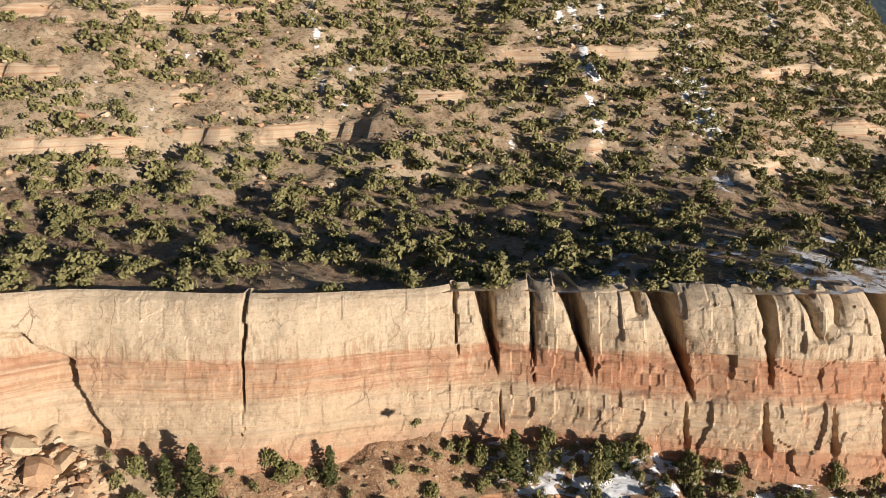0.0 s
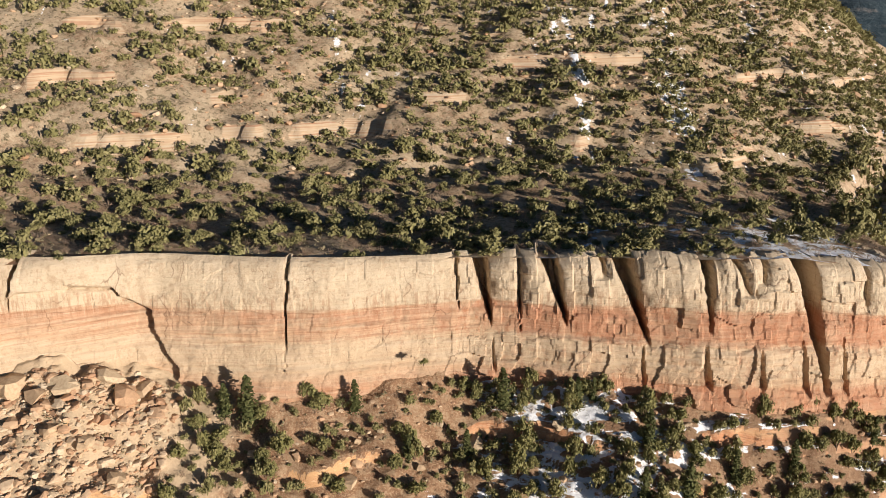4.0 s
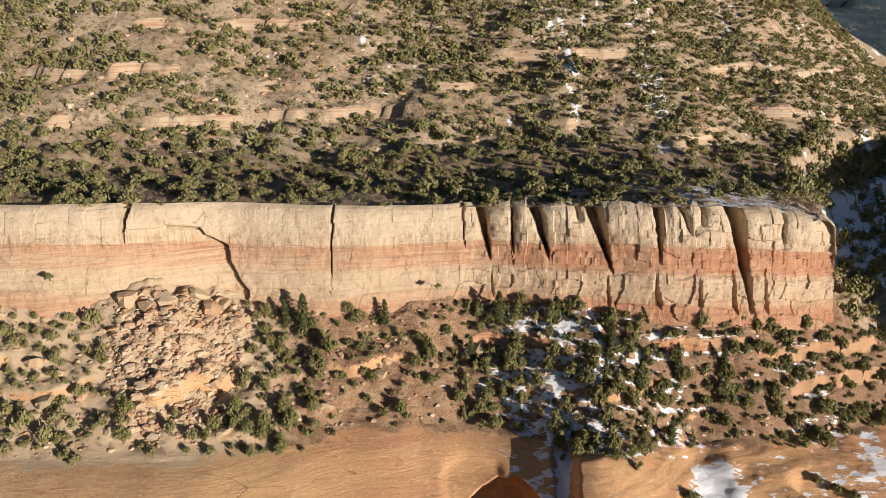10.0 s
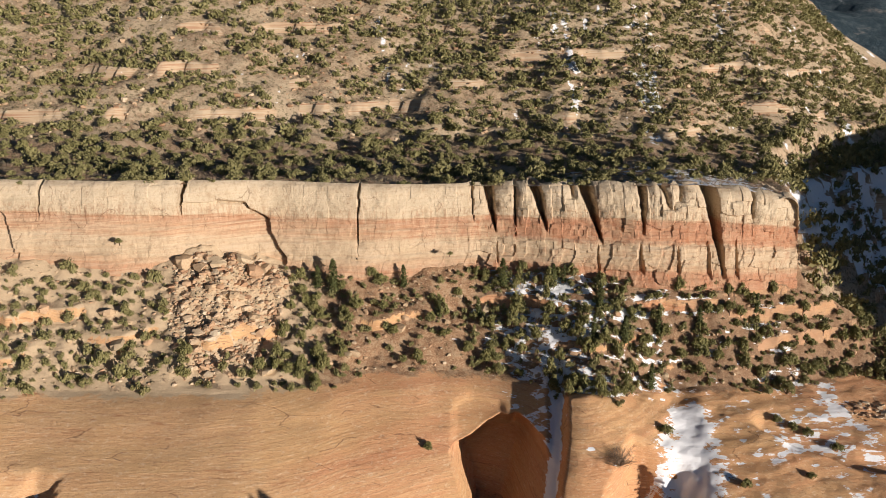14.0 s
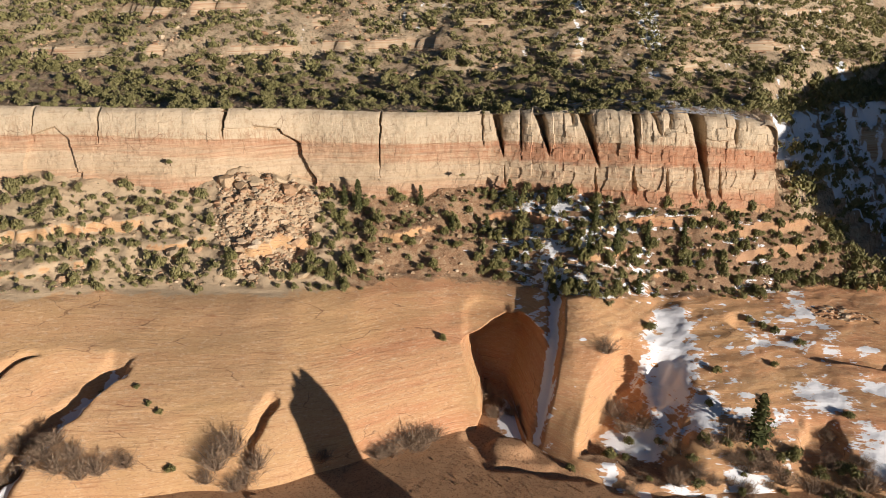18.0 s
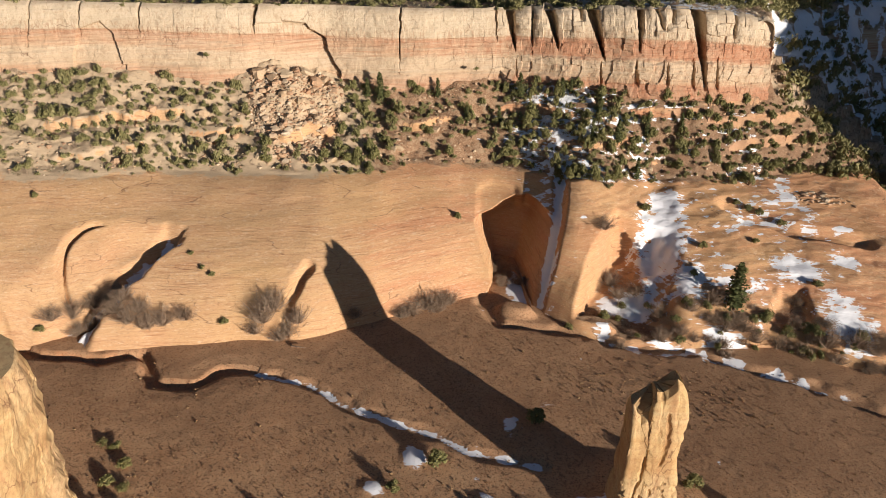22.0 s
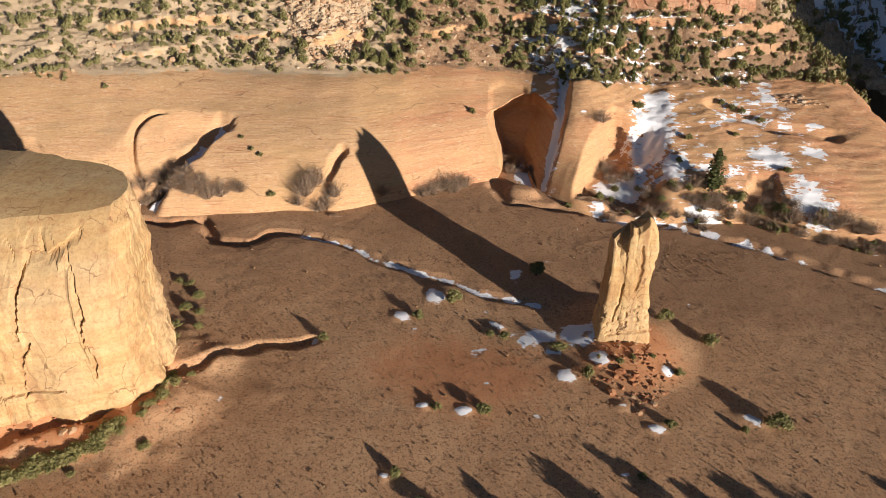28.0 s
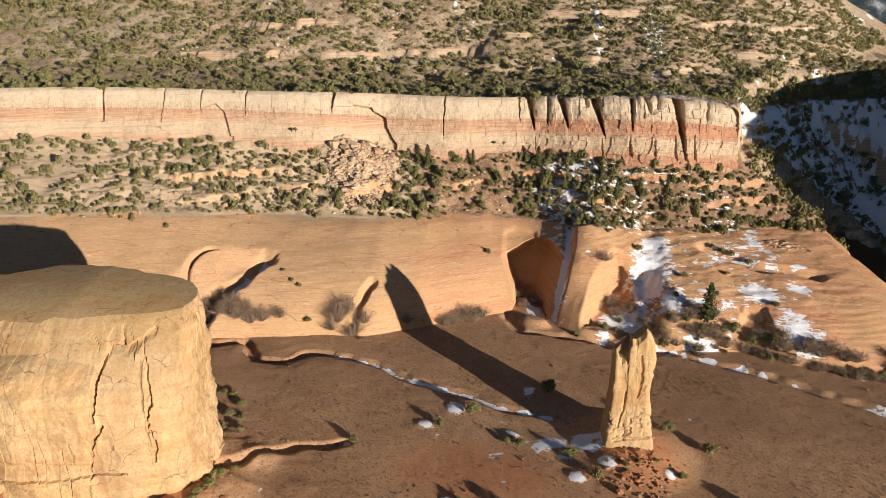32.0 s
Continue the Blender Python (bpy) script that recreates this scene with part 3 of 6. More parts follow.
def low_z(x, y):
    """Slickrock, and the talus over it, up to the foot of the cliff."""
    wob = 1.6 * fbm(x / 17, y / 70, seed=21, octaves=3)
    yf, yr, yc = foot_y(x) + 0.5 * wob, rim_y(x) + wob, cliff_foot_y(x) + 1.0
    zf, zr, zc = floor_z(x, y, False) - 0.7, rim_z(x), cliff_foot_z(x) + 0.6
    s = np.clip((y - yf) / (yr - yf), 0, 1)
    rock = zf + (zr - zf) * dome(s)
    rock = rock + (0.13 * fbm(x / 12, y / 7, seed=23, octaves=4)) * sstep(0.0, 0.25, s)
    layer = rock / 0.9 + 1.2 * fbm(x / 20, y / 20, seed=25, octaves=2)
    rock = rock + (0.07 + 0.12 * sstep(20, 45, x)) * vnoise(layer, x / 14, seed=27) * sstep(0.1, 0.3, s)
    rock = rock + 0.16 * fbm(x / 9, y / 4, seed=29, octaves=3) * sstep(22, 50, x) * sstep(0.15, 0.5, s)
    t = np.clip((y - yr) / np.maximum(yc - yr, 0.5), 0, 1.15)
    talus = zr + (zc - zr) * (0.75 * t + 0.25 * t * t)
    lumps = fbm(x / 5.5, y / 4.5, seed=31, octaves=4)
    step = np.round((talus + 0.8 * lumps) / 4.2) * 4.2
    shelf = sstep(0.05, 0.45, vnoise(x / 22, talus / 4.2, seed=37) + 0.25 * sstep(0, 40, x))
    talus = talus + (0.12 * (step - talus) * shelf + 0.9 * lumps) * sstep(0, 0.15, t) * sstep(1.15, 0.95, t)
    for xa, xb, level, high in SHELVES:
        up = talus - level - 0.5 * vnoise(x / 3, level, seed=33)
        ends = sstep(xa - 2, xa + 1, x) * sstep(xb + 2, xb - 1, x)
        talus = talus + high * ends * (sstep(-0.25, 0.25, up) - sstep(-2.6, 2.6, up))
    z = np.where(y < yr, rock, talus)
    # the rockfall cone below the scar
    cone = blob(x, y, -48, -6, 15, 17)
    z = z + 5.5 * np.clip(cone, 0, 1) ** 1.2 + 0.9 * np.clip(cone * 3, 0, 1) * fbm(x / 2.4, y / 2.4, seed=41, octaves=3)
    # the chute of snow beside the great alcove
    d, s2 = near_line(x + 0.4 * vnoise(x / 3, y / 3, seed=45), y, CHUTE)
    z = z - (0.7 + 0.5 * s2) * sstep(1.7, 0.7, d) * sstep(0, 0.08, s2)
    # the edge of the fin towards the second hollow
    side = 21.5 + 0.52 * (y + 50)
    crest = x - np.interp(y, [-48, -42, -33, -22], [14.4, 17.0, 19.4, 20.8])
    z = z + 2.8 * sstep(0, 1.3, crest) * sstep(13, 3, crest) * sstep(-47, -39, y) * sstep(-19, -25, y)
    # the second hollow
    wx, wy = x + 2.6 * fbm(x / 6, y / 6, seed=46, octaves=3), y + 2.6 * fbm(x / 6, y / 6, seed=48, octaves=3)
    hol = sstep(-0.5, 1.5, x + 0.25 * (wx - x) - side) * sstep(-28.5, -32.5, y + 0.35 * (wy - y) + 0.10 * (x - 31)) * sstep(47, 36, wx)
    target = floor_z(x, y, False) + 0.4 + 0.26 * np.clip(y + 52, 0, 40) + 0.20 * np.clip(wx - 33, 0, 30) + 0.3 * lumps
    z = z - np.maximum(z - target, 0) * hol
    d, s2 = near_line(x + 0.4 * (wx - x), y, [(46, -12), (44, -24), (42, -40), (38, -50)])
    z = z - 1.0 * sstep(6.0, 0.8, d)
    hol = 0.45 * np.clip(blob(wx, wy, 69.5, -49.5, 4.2, 4.6, 20) * 2, 0, 1)
    z = z - np.maximum(z - (floor_z(x, y, False) + 2.2 + 0.4 * np.clip(y + 52, 0, 40)), 0) * sstep(0, 0.7, hol)
    d, s2 = near_line(x, y, [(62, -20), (76, -28), (92, -30)])
    z = z - 1.6 * sstep(3.5, 0.8, d)
    # broken ledges over the far half of the slickrock
    rough = sstep(13, 20, x) * sstep(1.0, -1.5, y - yr) * sstep(0.4, 1.6, z - zf)
    lay = z / 1.15 + 0.5 * fbm(x / 14, y / 14, seed=34, octaves=2)
    z = z + rough * (0.18 * sstep(20, 34, x) * (np.floor(lay) + sstep(0.55, 1.0, lay - np.floor(lay)) - lay) * 1.15 + 0.13 * fbm(x / 2.6, y / 2.0, seed=35, octaves=4))
    # gullies on the other side
    d, s2 = near_line(x, y, [(-66, -47), (-71, -54), (-77, -63), (-85, -74)])
    z = z - (1.4 + 2.2 * sstep(0.0, 0.4, s2)) * sstep(3.0 + 2.4 * s2, 1.4, d + 0.7 * fbm(x / 3, y / 3, seed=49, octaves=2)) * sstep(0, 0.10, s2)
    d, s2 = near_line(x, y, [(-37.2, -53), (-39.5, -58), (-41, -66)])
    z = z - 2.6 * sstep(1.5, 0.4, d + 0.5 * vnoise(x / 1.5, y / 1.5, seed=56))
    u = x + 66 - 0.72 * (y + 47) + 0.8 * vnoise(x / 3, y / 3, seed=57)
    z = z - 3.4 * sstep(2.4, 0.6, u) * sstep(-15, -4, u) * sstep(-46, -51, y)
    arch = blob(x, y, -79.8, -58.5, 7.6, 9.2, 8)
    z = z - 2.4 * np.exp(-(arch / (0.05 + 0.03 * sstep(-82, -87, x))) ** 2) * sstep(-79, -84, x + 0.2 * (y + 58))
    # the slope beyond the end of the cliff
    over = x - edge_x(y)
    z = np.minimum(z, 33.0 - 0.66 * np.clip(over, 0, 70) + 0.9 * lumps + 40 * sstep(2, -6, over))
    end = x - 109.5 - 0.45 * np.clip(-8 - y, 0, 60) + 1.2 * fbm(x / 7, y / 7, seed=64, octaves=3)
    z = z - 0.10 * np.clip(end + 5, 0, 5) ** 2 - 2.6 * np.clip(end, 0, 12)
    return z


def high_z(x, y):
    """The bench over the cliff, the hill behind it, and the side canyon."""
    top = cliff_top_z(np.clip(x, -220, 77)) - 0.8
    up = y - hill_y(x) + 5.0 * fbm(x / 40, y / 40, seed=51, octaves=3)
    d = y - cliff_foot_y(x) - 7.0
    dip = np.clip(0.165 * (up + 50) - 4.6, 0.0, 60)
    rise = np.maximum(np.maximum(0.60 * np.clip(up, -5, 400) + 3.0, dip), -0.4 * np.clip(d, 0, 50))
    lumps = fbm(x / 8, y / 8, seed=53, octaves=4)
    z = top + rise
    z = z + 0.9 * lumps * sstep(0, 3, rise + 0.6) + 0.25 * lumps
    there = np.zeros(np.shape(z))
    for xa, xb, level, high in LEDGES:
        w = z - level - 1.0 * vnoise(x / 9, level, seed=59) - 0.4 * vnoise(x / 2.5, level, seed=60)
        ends = sstep(xa - 4, xa + 2, x) * sstep(xb + 4, xb - 2, x) * sstep(-0.7, 0.1, vnoise(x / 7, level, seed=62))
        z = z + high * ends * (sstep(-0.3, 0.3, w) - sstep(-3.4, 3.4, w))
        there = np.maximum(there, ends * sstep(1.5, 0.4, np.abs(w)))
    # the hill falls away to the east
    z = np.minimum(z, 105.0 - 0.58 * (x - 182) + 1.5 * lumps)
    # a lower terrace past the end of the bench, then the stepped wall of the side canyon
    over = x - edge_x(y) + 2.0 * fbm(x / 12, y / 12, seed=61, octaves=2)
    z = z - 6.5 * sstep(0, 8, over) * sstep(22, 40, y) * sstep(150, 115, y)
    steep = (brink_x(y + 0.5) - brink_x(y - 0.5))
    past = (x - brink_x(y)) / np.sqrt(1 + steep ** 2) + 2.2 * fbm(x / 9, y / 9, seed=65, octaves=3)
    brink = 34.0 + 10.5 * sstep(12, 40, y)
    flank = brink - (0.70 + 0.40 * sstep(20, 50, y)) * np.clip(past, 0, 60)
    layer = flank / 3.1 + 0.3 * fbm(x / 22, y / 22, seed=63, octaves=2)
    flank = flank + 1.0 * (np.floor(layer) + sstep(0.62, 0.95, layer - np.floor(layer)) - layer) * 3.1 + 0.5 * lumps
    keep = sstep(0.6, -0.8, past)
    low = np.minimum(z, np.maximum(flank, -6 + 0.5 * lumps))
    return z * keep + low * (1 - keep), there


def snow_at(x, y, z, where):
    """How much snow lies: above one half it is white."""
    n = 0.5 * fbm(x / 2.2, y / 2.6, seed=71, octaves=4) + 0.6 * fbm(x / 2.4, y / 1.2, seed=72, octaves=4)
    broad = fbm(x / 18, y / 18, seed=73, octaves=3)
    if where == "low":
        t = sstep(-6, 20, x) * sstep(92, 80, x) * (1 - 0.35 * sstep(52, 68, x) * sstep(-20, -8, y))
        s = 0.06 + 0.02 * sstep(-30, -10, x) + 0.43 * t * sstep(-58, -40, y) + 0.42 * n * (0.35 + 0.65 * t) + 0.24 * broad * t
        s = s - (0.16 + 0.45 * sstep(17, 19, x) * sstep(36, 31, x)) * sstep(-0.2, -3, y - rim_y(x)) + 0.10 * sstep(40, 60, x) * sstep(-34, -46, y) * sstep(95, 88, x)
        for cx, cy, rx, ry, turn in ((43.5, -32, 7.5, 19, -14), (46, -22, 6, 9, -20), (34, -46, 8, 6, 0), (52, -56, 5, 3, -10), (48, -44, 5, 6, 20), (9, -36, 6, 8, 0), (27, -55, 2, 2, 0), (73, -40, 7, 6, 0), (84, -38, 5, 3, 0), (80, -53, 6, 8, 30),
                                      (-84, -73, 5, 2.5, 20), (58, -58, 6, 3.5, -20), (70, -62, 7, 4, -25), (40, -58, 5, 2.5, 0), (20, -13, 4, 6, 0), (66, -24, 3, 2, 0), (88, -26, 4, 1.5, 0)):
            s = np.maximum(s, 0.30 + 0.75 * np.clip(blob(x, y, cx, cy, rx, ry, turn), -0.5, 1) + 0.24 * n)
        d, along = near_line(x + 0.5 * n, y, CHUTE)
        s = np.maximum(s, 0.80 * sstep(1.9 - 0.7 * along, 1.0 - 0.4 * along, d) + 0.12 * n)
        d, along = near_line(x, y, [(-66, -48), (-71, -55), (-77, -64), (-83, -72)])
        return np.maximum(s, 0.80 * sstep(3.4, 2.2, d) * sstep(0, 0.1, along) + 0.16 * n) - 0.6 * sstep(72, 77, x) * sstep(-8, 0, y)
    t = sstep(-30, 30, x) * sstep(70, 15, y)
    run = fbm(x / 2.2, y / 14, seed=74, octaves=3)
    s = 0.04 + 0.18 * t + 0.32 * n + 0.12 * broad + 0.26 * run * sstep(50, 66, y)
    d, _ = near_line(x + 3 * broad, y, [(56, 60), (62, 85), (68, 120), (68, 162), (66, 210)])
    s = s + 0.36 * sstep(7, 1, d)
    d, _ = near_line(x + 3 * broad, y, [(34, 66), (36, 95), (40, 130)])
    s = s + 0.26 * sstep(7, 1, d)
    d, _ = near_line(x, y, [(-24, 75), (-26, 110), (-40, 160)])
    s = s + 0.14 * sstep(7, 2, d)
    over = x - edge_x(y)
    s = s + 0.10 * sstep(10, 50, x) * sstep(8, 0, over) + 0.16 * sstep(0, 30, x) * sstep(60, 20, y)
    s = s - 0.8 * sstep(74, 77, x) * sstep(40, 26, y)
    return s + (0.30 + 0.70 * sstep(-7, -2, x - brink_x(y))) * sstep(-2, 6, over) * sstep(150, 110, y) * (0.66 + 0.26 * n + 0.22 * broad - 0.75 * sstep(36, 20, y))


def ground_at(x, y):
    """The height of whatever ground lies at a place."""
    x, y = np.atleast_1d(np.asarray(x, float)), np.atleast_1d(np.asarray(y, float))
    low = low_z(x, y)
    low = np.where((alcove(x, low) > 2.5) & (y < -20), -50.0, low)
    low = np.maximum(low, floor_z(x, y))
    return np.where(y < cliff_foot_y(x) + 1.5, low, high_z(x, y)[0])


class Lie:
    """The ground's height, laid out once on a net so that single places are quick to find."""
    x0, y0, step = -140.0, -168.0, 0.8
    net = None

    @classmethod
    def at(cls, x, y):
        if cls.net is None:
            gx, gy = np.meshgrid(np.arange(cls.x0, 142, cls.step), np.arange(cls.y0, 90, cls.step), indexing="ij")
            cls.net = ground_at(gx, gy)
        u, v = (x - cls.x0) / cls.step, (y - cls.y0) / cls.step
        i, j = int(u), int(v)
        if not (0 <= i < cls.net.shape[0] - 1 and 0 <= j < cls.net.shape[1] - 1):
            return float(ground_at(x, y)[0])
        a, b = u - i, v - j
        n = cls.net
        return float((n[i, j] * (1 - a) + n[i + 1, j] * a) * (1 - b) + (n[i, j + 1] * (1 - a) + n[i + 1, j + 1] * a) * b)


# ---- ground and rock ----
def axis(*spans):
    """Places along an axis: (start, end, step), one after another."""
    return np.unique(np.concatenate([np.arange(a, b, s) for a, b, s in spans] + [[spans[-1][1]]]).round(4))


def build_floor():
    xs = axis((-3000, -600, 300), (-600, -220, 40), (-220, -110, 3), (-110, 95, 0.62), (95, 200, 3), (200, 600, 40), (600, 3000, 300))
    ys = axis((-3000, -600, 300), (-600, -260, 40), (-260, -160, 2.5), (-160, -40, 0.6), (-40, 40, 8), (40, 600, 80), (600, 3000, 400))
    X, Y = np.meshgrid(xs, ys, indexing="ij")
    Z = floor_z(X, Y)
    hidden = sstep(8, 22, Y - foot_y(X) - 19 * sstep(-4, 0, X) * sstep(20, 16, X))
    Z = Z - 14 * hidden
    Z = np.where(np.hypot(X, Y + 120) > 420, -16.0, Z)
    red = 0.78 * sstep(32, 6, np.hypot(X + 5, (Y + 118) / 0.6)) + 0.85 * sstep(15, 4, np.hypot(X - 28, Y + 110)) + 0.72 * sstep(9, 1, np.hypot(X + 94, (Y + 128) * 2.0) - 36 + 5 * fbm(X / 9, Y / 9, seed=76, octaves=3)) + 0.30 * sstep(34, 5, np.hypot(X + 52, Y + 140))
    d, s = near_line(X, Y, WASH)
    red = red + 0.4 * sstep(2.6, 1.6, d) * sstep(0.7, 0.4, s)
    n = fbm(X / 2.4, Y / 2.4, seed=75, octaves=3)
    snow = 0.62 * sstep(1.3, 0.5, d) * sstep(0.42, 0.55, s) + 0.22 * n
    drift = np.zeros(X.shape)
    for cx, cy, rx, ry, turn in ((10, -37, 5, 9, 0), (6.3, -85.5, 2.2, 3.4, 20), (-11, -94.7, 2.6, 3.0, 0), (-17.5, -102.6, 2.2, 1.9, 0), (-33, -111.4, 0.8, 0.6, 0), (11, -105.5, 6.5, 4.6, 0), (17, -105, 7.5, 4.4, 15), (14.6, -116, 2.3, 2.2, -20),
                                  (21.3, -112, 2.6, 1.9, -40), (-10.6, -126.6, 1.3, 1.0, 0), (-3.6, -126.7, 1.8, 1.2, 0), (46.1, -123.5, 3.0, 1.6, -35), (29, -127.6, 1.9, 1.0, 0), (24, -122.9, 1.8, 1.3, 0), (22.7, -137.9, 1.4, 1.0, 0),
                                  (-15.5, -142.2, 1.0, 0.8, 0), (33.5, -113.7, 1.4, 1.2, 0), (2, -103, 2.5, 1.0, -30)):
        heap = np.clip(blob(X, Y, cx, cy, rx * 1.25, ry * 1.25, turn), -0.4, 1)
        snow = np.maximum(snow, 0.22 + 0.6 * heap + 0.2 * n)
        drift = np.maximum(drift, heap)
    d, s = near_line(X, Y, BANK)
    snow = np.maximum(snow, 0.42 * sstep(3.0, 0.8, d) * sstep(0.25, 0.5, s) + 0.30 * n + 0.22 * vnoise(X / 7, Y / 7, seed=79))
    Z = Z + 0.40 * sstep(0.0, 0.8, drift) * sstep(0, -4, Y - foot_y(X))
    me = grid_of("ground", X, Y, Z, M_FLOOR, {"snow": snow, "red": red, "sward": 0.58 * sstep(-106, -86, Y) + 0.25 * sstep(20, 45, X)})
    return tagged(new("ground", me), "brown grassy valley floor with red soil and a cut wash", "ground", kind="structure")


def build_low():
    xs = axis((-230, -130, 2.0), (-130, 95, 0.42), (95, 260, 1.6))
    v = np.linspace(0, 1, 250)
    X = np.repeat(xs[:, None], len(v), 1)
    y0, y1 = foot_y(xs)[:, None] - 7, cliff_foot_y(xs)[:, None] + 3.0
    Y = y0 + (y1 - y0) * v[None, :]
    Z = low_z(X, Y)
    Z = np.where(v[None, :] < 0.012, Z - 3, Z)
    yr = rim_y(X) + 1.6 * fbm(X / 17, Y / 70, seed=21, octaves=3)
    soil = 0.5 + 0.14 * (Y - yr + 1.0) + 0.25 * fbm(X / 6, Y / 6, seed=77, octaves=3)
    step = np.gradient(Z, axis=1) / np.gradient(Y, axis=1)
    # the alcove goes in under its roof
    cave = alcove(X, Z) * sstep(-10, -13, Y)
    Ys = Y + cave
    soil = np.clip(soil, 0, 1) * sstep(2.8, 1.8, step)
    soil = np.maximum(soil, 0.75 * sstep(3, 1, Z - floor_z(X, Y, False)) * (step < 0.5))
    zf = floor_z(X, foot_y(X), False)
    bed = 18 * (Z - zf) / (rim_z(X) - zf) + 0.5 * fbm(X / 25, Y / 25, seed=78, octaves=2)
    # the cave term paints shade into the alcove's depth; the rest is brown tone
    varnish_shade = 0.5 * sstep(5, 11, cave) + 0.12 * sstep(-6, -1, Y - yr) + 0.4 * sstep(0, 3, Y - yr) * sstep(0, 40, X) + 0.34 * sstep(35, 60, X) - 0.1
    me = grid_of("slickrock_slope", X, Ys, Z, M_SLICK, {"snow": snow_at(X, Y, Z, "low") * np.where(Y < yr, sstep(3.6, 2.0, step), sstep(1.8, 1.0, step)) * sstep(4.0, 0.5, cave * sstep(0.5, 2.5, Z - zf)), "soil": soil, "bed": bed, "varnish_shade": varnish_shade, "pale": 0.85 * sstep(-16, -38, X) - 0.5 * sstep(0, 35, X) - 0.3 * sstep(45, 65, X)})
    return tagged(new("slickrock_slope", me), "rounded orange sandstone slope with an alcove under a brushy talus bench", "rock slope", kind="structure")


def build_high():
    xs = axis((-420, -180, 6), (-180, 120, 0.95), (120, 215, 1.4), (215, 420, 6))
    v = np.concatenate([np.linspace(0, 0.3, 75, endpoint=False), np.linspace(0.3, 0.62, 100, endpoint=False), np.linspace(0.62, 1, 40)])
    X = np.repeat(xs[:, None], len(v), 1)
    lean = 4.2 * sstep(79, 75, xs)[:, None]
    y0 = cliff_foot_y(xs)[:, None] + 1.0 + lean
    Y = y0 + (380 - y0) * v[None, :] ** 1.15
    Z, there = high_z(X, Y)
    gx = np.gradient(Z, axis=1) / np.gradient(Y, axis=1)
    ledge = np.maximum(sstep(1.0, 1.6, gx), there) * 0.9 * sstep(-1, -4, X - edge_x(Y))
    ledge = np.maximum(ledge, sstep(6 + 9 * sstep(44, 60, X), 1, Y - y0) * 0.9 * sstep(82, 76, X))
    ledge = np.maximum(ledge, 0.9 * sstep(1.2, 2.0, np.abs(gx)) * sstep(0, 3, X - edge_x(Y)))
    me = grid_of("mesa_slope", X, Y, Z, M_HILL, {"snow": snow_at(X, Y, Z, "high") * np.where(X > brink_x(Y) - 2, sstep(4.5, 2.5, np.abs(gx)), sstep(2.6, 1.4, np.abs(gx))), "ledge": ledge, "red": 0.55 * sstep(4, -6, Y - hill_y(X))})
    return tagged(new("mesa_slope", me), "brushy mesa hillside with pale broken ledges and snow in its shade", "hillside", kind="structure")


# clefts of the cliff: x at the top, x at the foot, share of the height where it ends, width, depth
CLEFTS = [(7.3, 9.2, 0.42, 1.7, 3.4), (13.6, 13.7, 0.30, 0.40, 1.2), (17.8, 20.6, 0.46, 1.7, 3.6), (25.8, 26.2, 0.82, 0.8, 1.0), (28.6, 32.4, 0.34, 2.0, 4.2), (40.9, 41.2, 0.45, 1.2, 3.6),
          (45.0, 46.8, 0.72, 0.7, 1.2), (49.5, 49.0, 0.80, 0.6, 0.9), (55.6, 58.6, 0.02, 2.2, 5.0), (66.0, 65.4, 0.62, 0.4, 0.6), (-21.2, -21.8, 0.03, 0.40, 1.2), (-58.0, -58.6, 0.62, 0.8, 2.4),
          (-86.3, -86.6, 0.45, 0.5, 1.2), (-100.5, -101, 0.5, 0.5, 1.0), (-112, -113, 0.2, 0.4, 0.9), (-131, -131, 0.3, 0.5, 1.2), (3.8, 4.2, 0.55, 0.5, 0.9)]
NICKS = [(9.5, 0.26, 0.04, 0.2), (31.4, 0.34, 0.0, 0.3), (40.2, 0.33, 0.02, 0.9), (48.2, 0.36, 0.04, 0.35), (55.0, 0.42, 0.0, 0.5), (61.4, 0.40, 0.0, 0.5)]


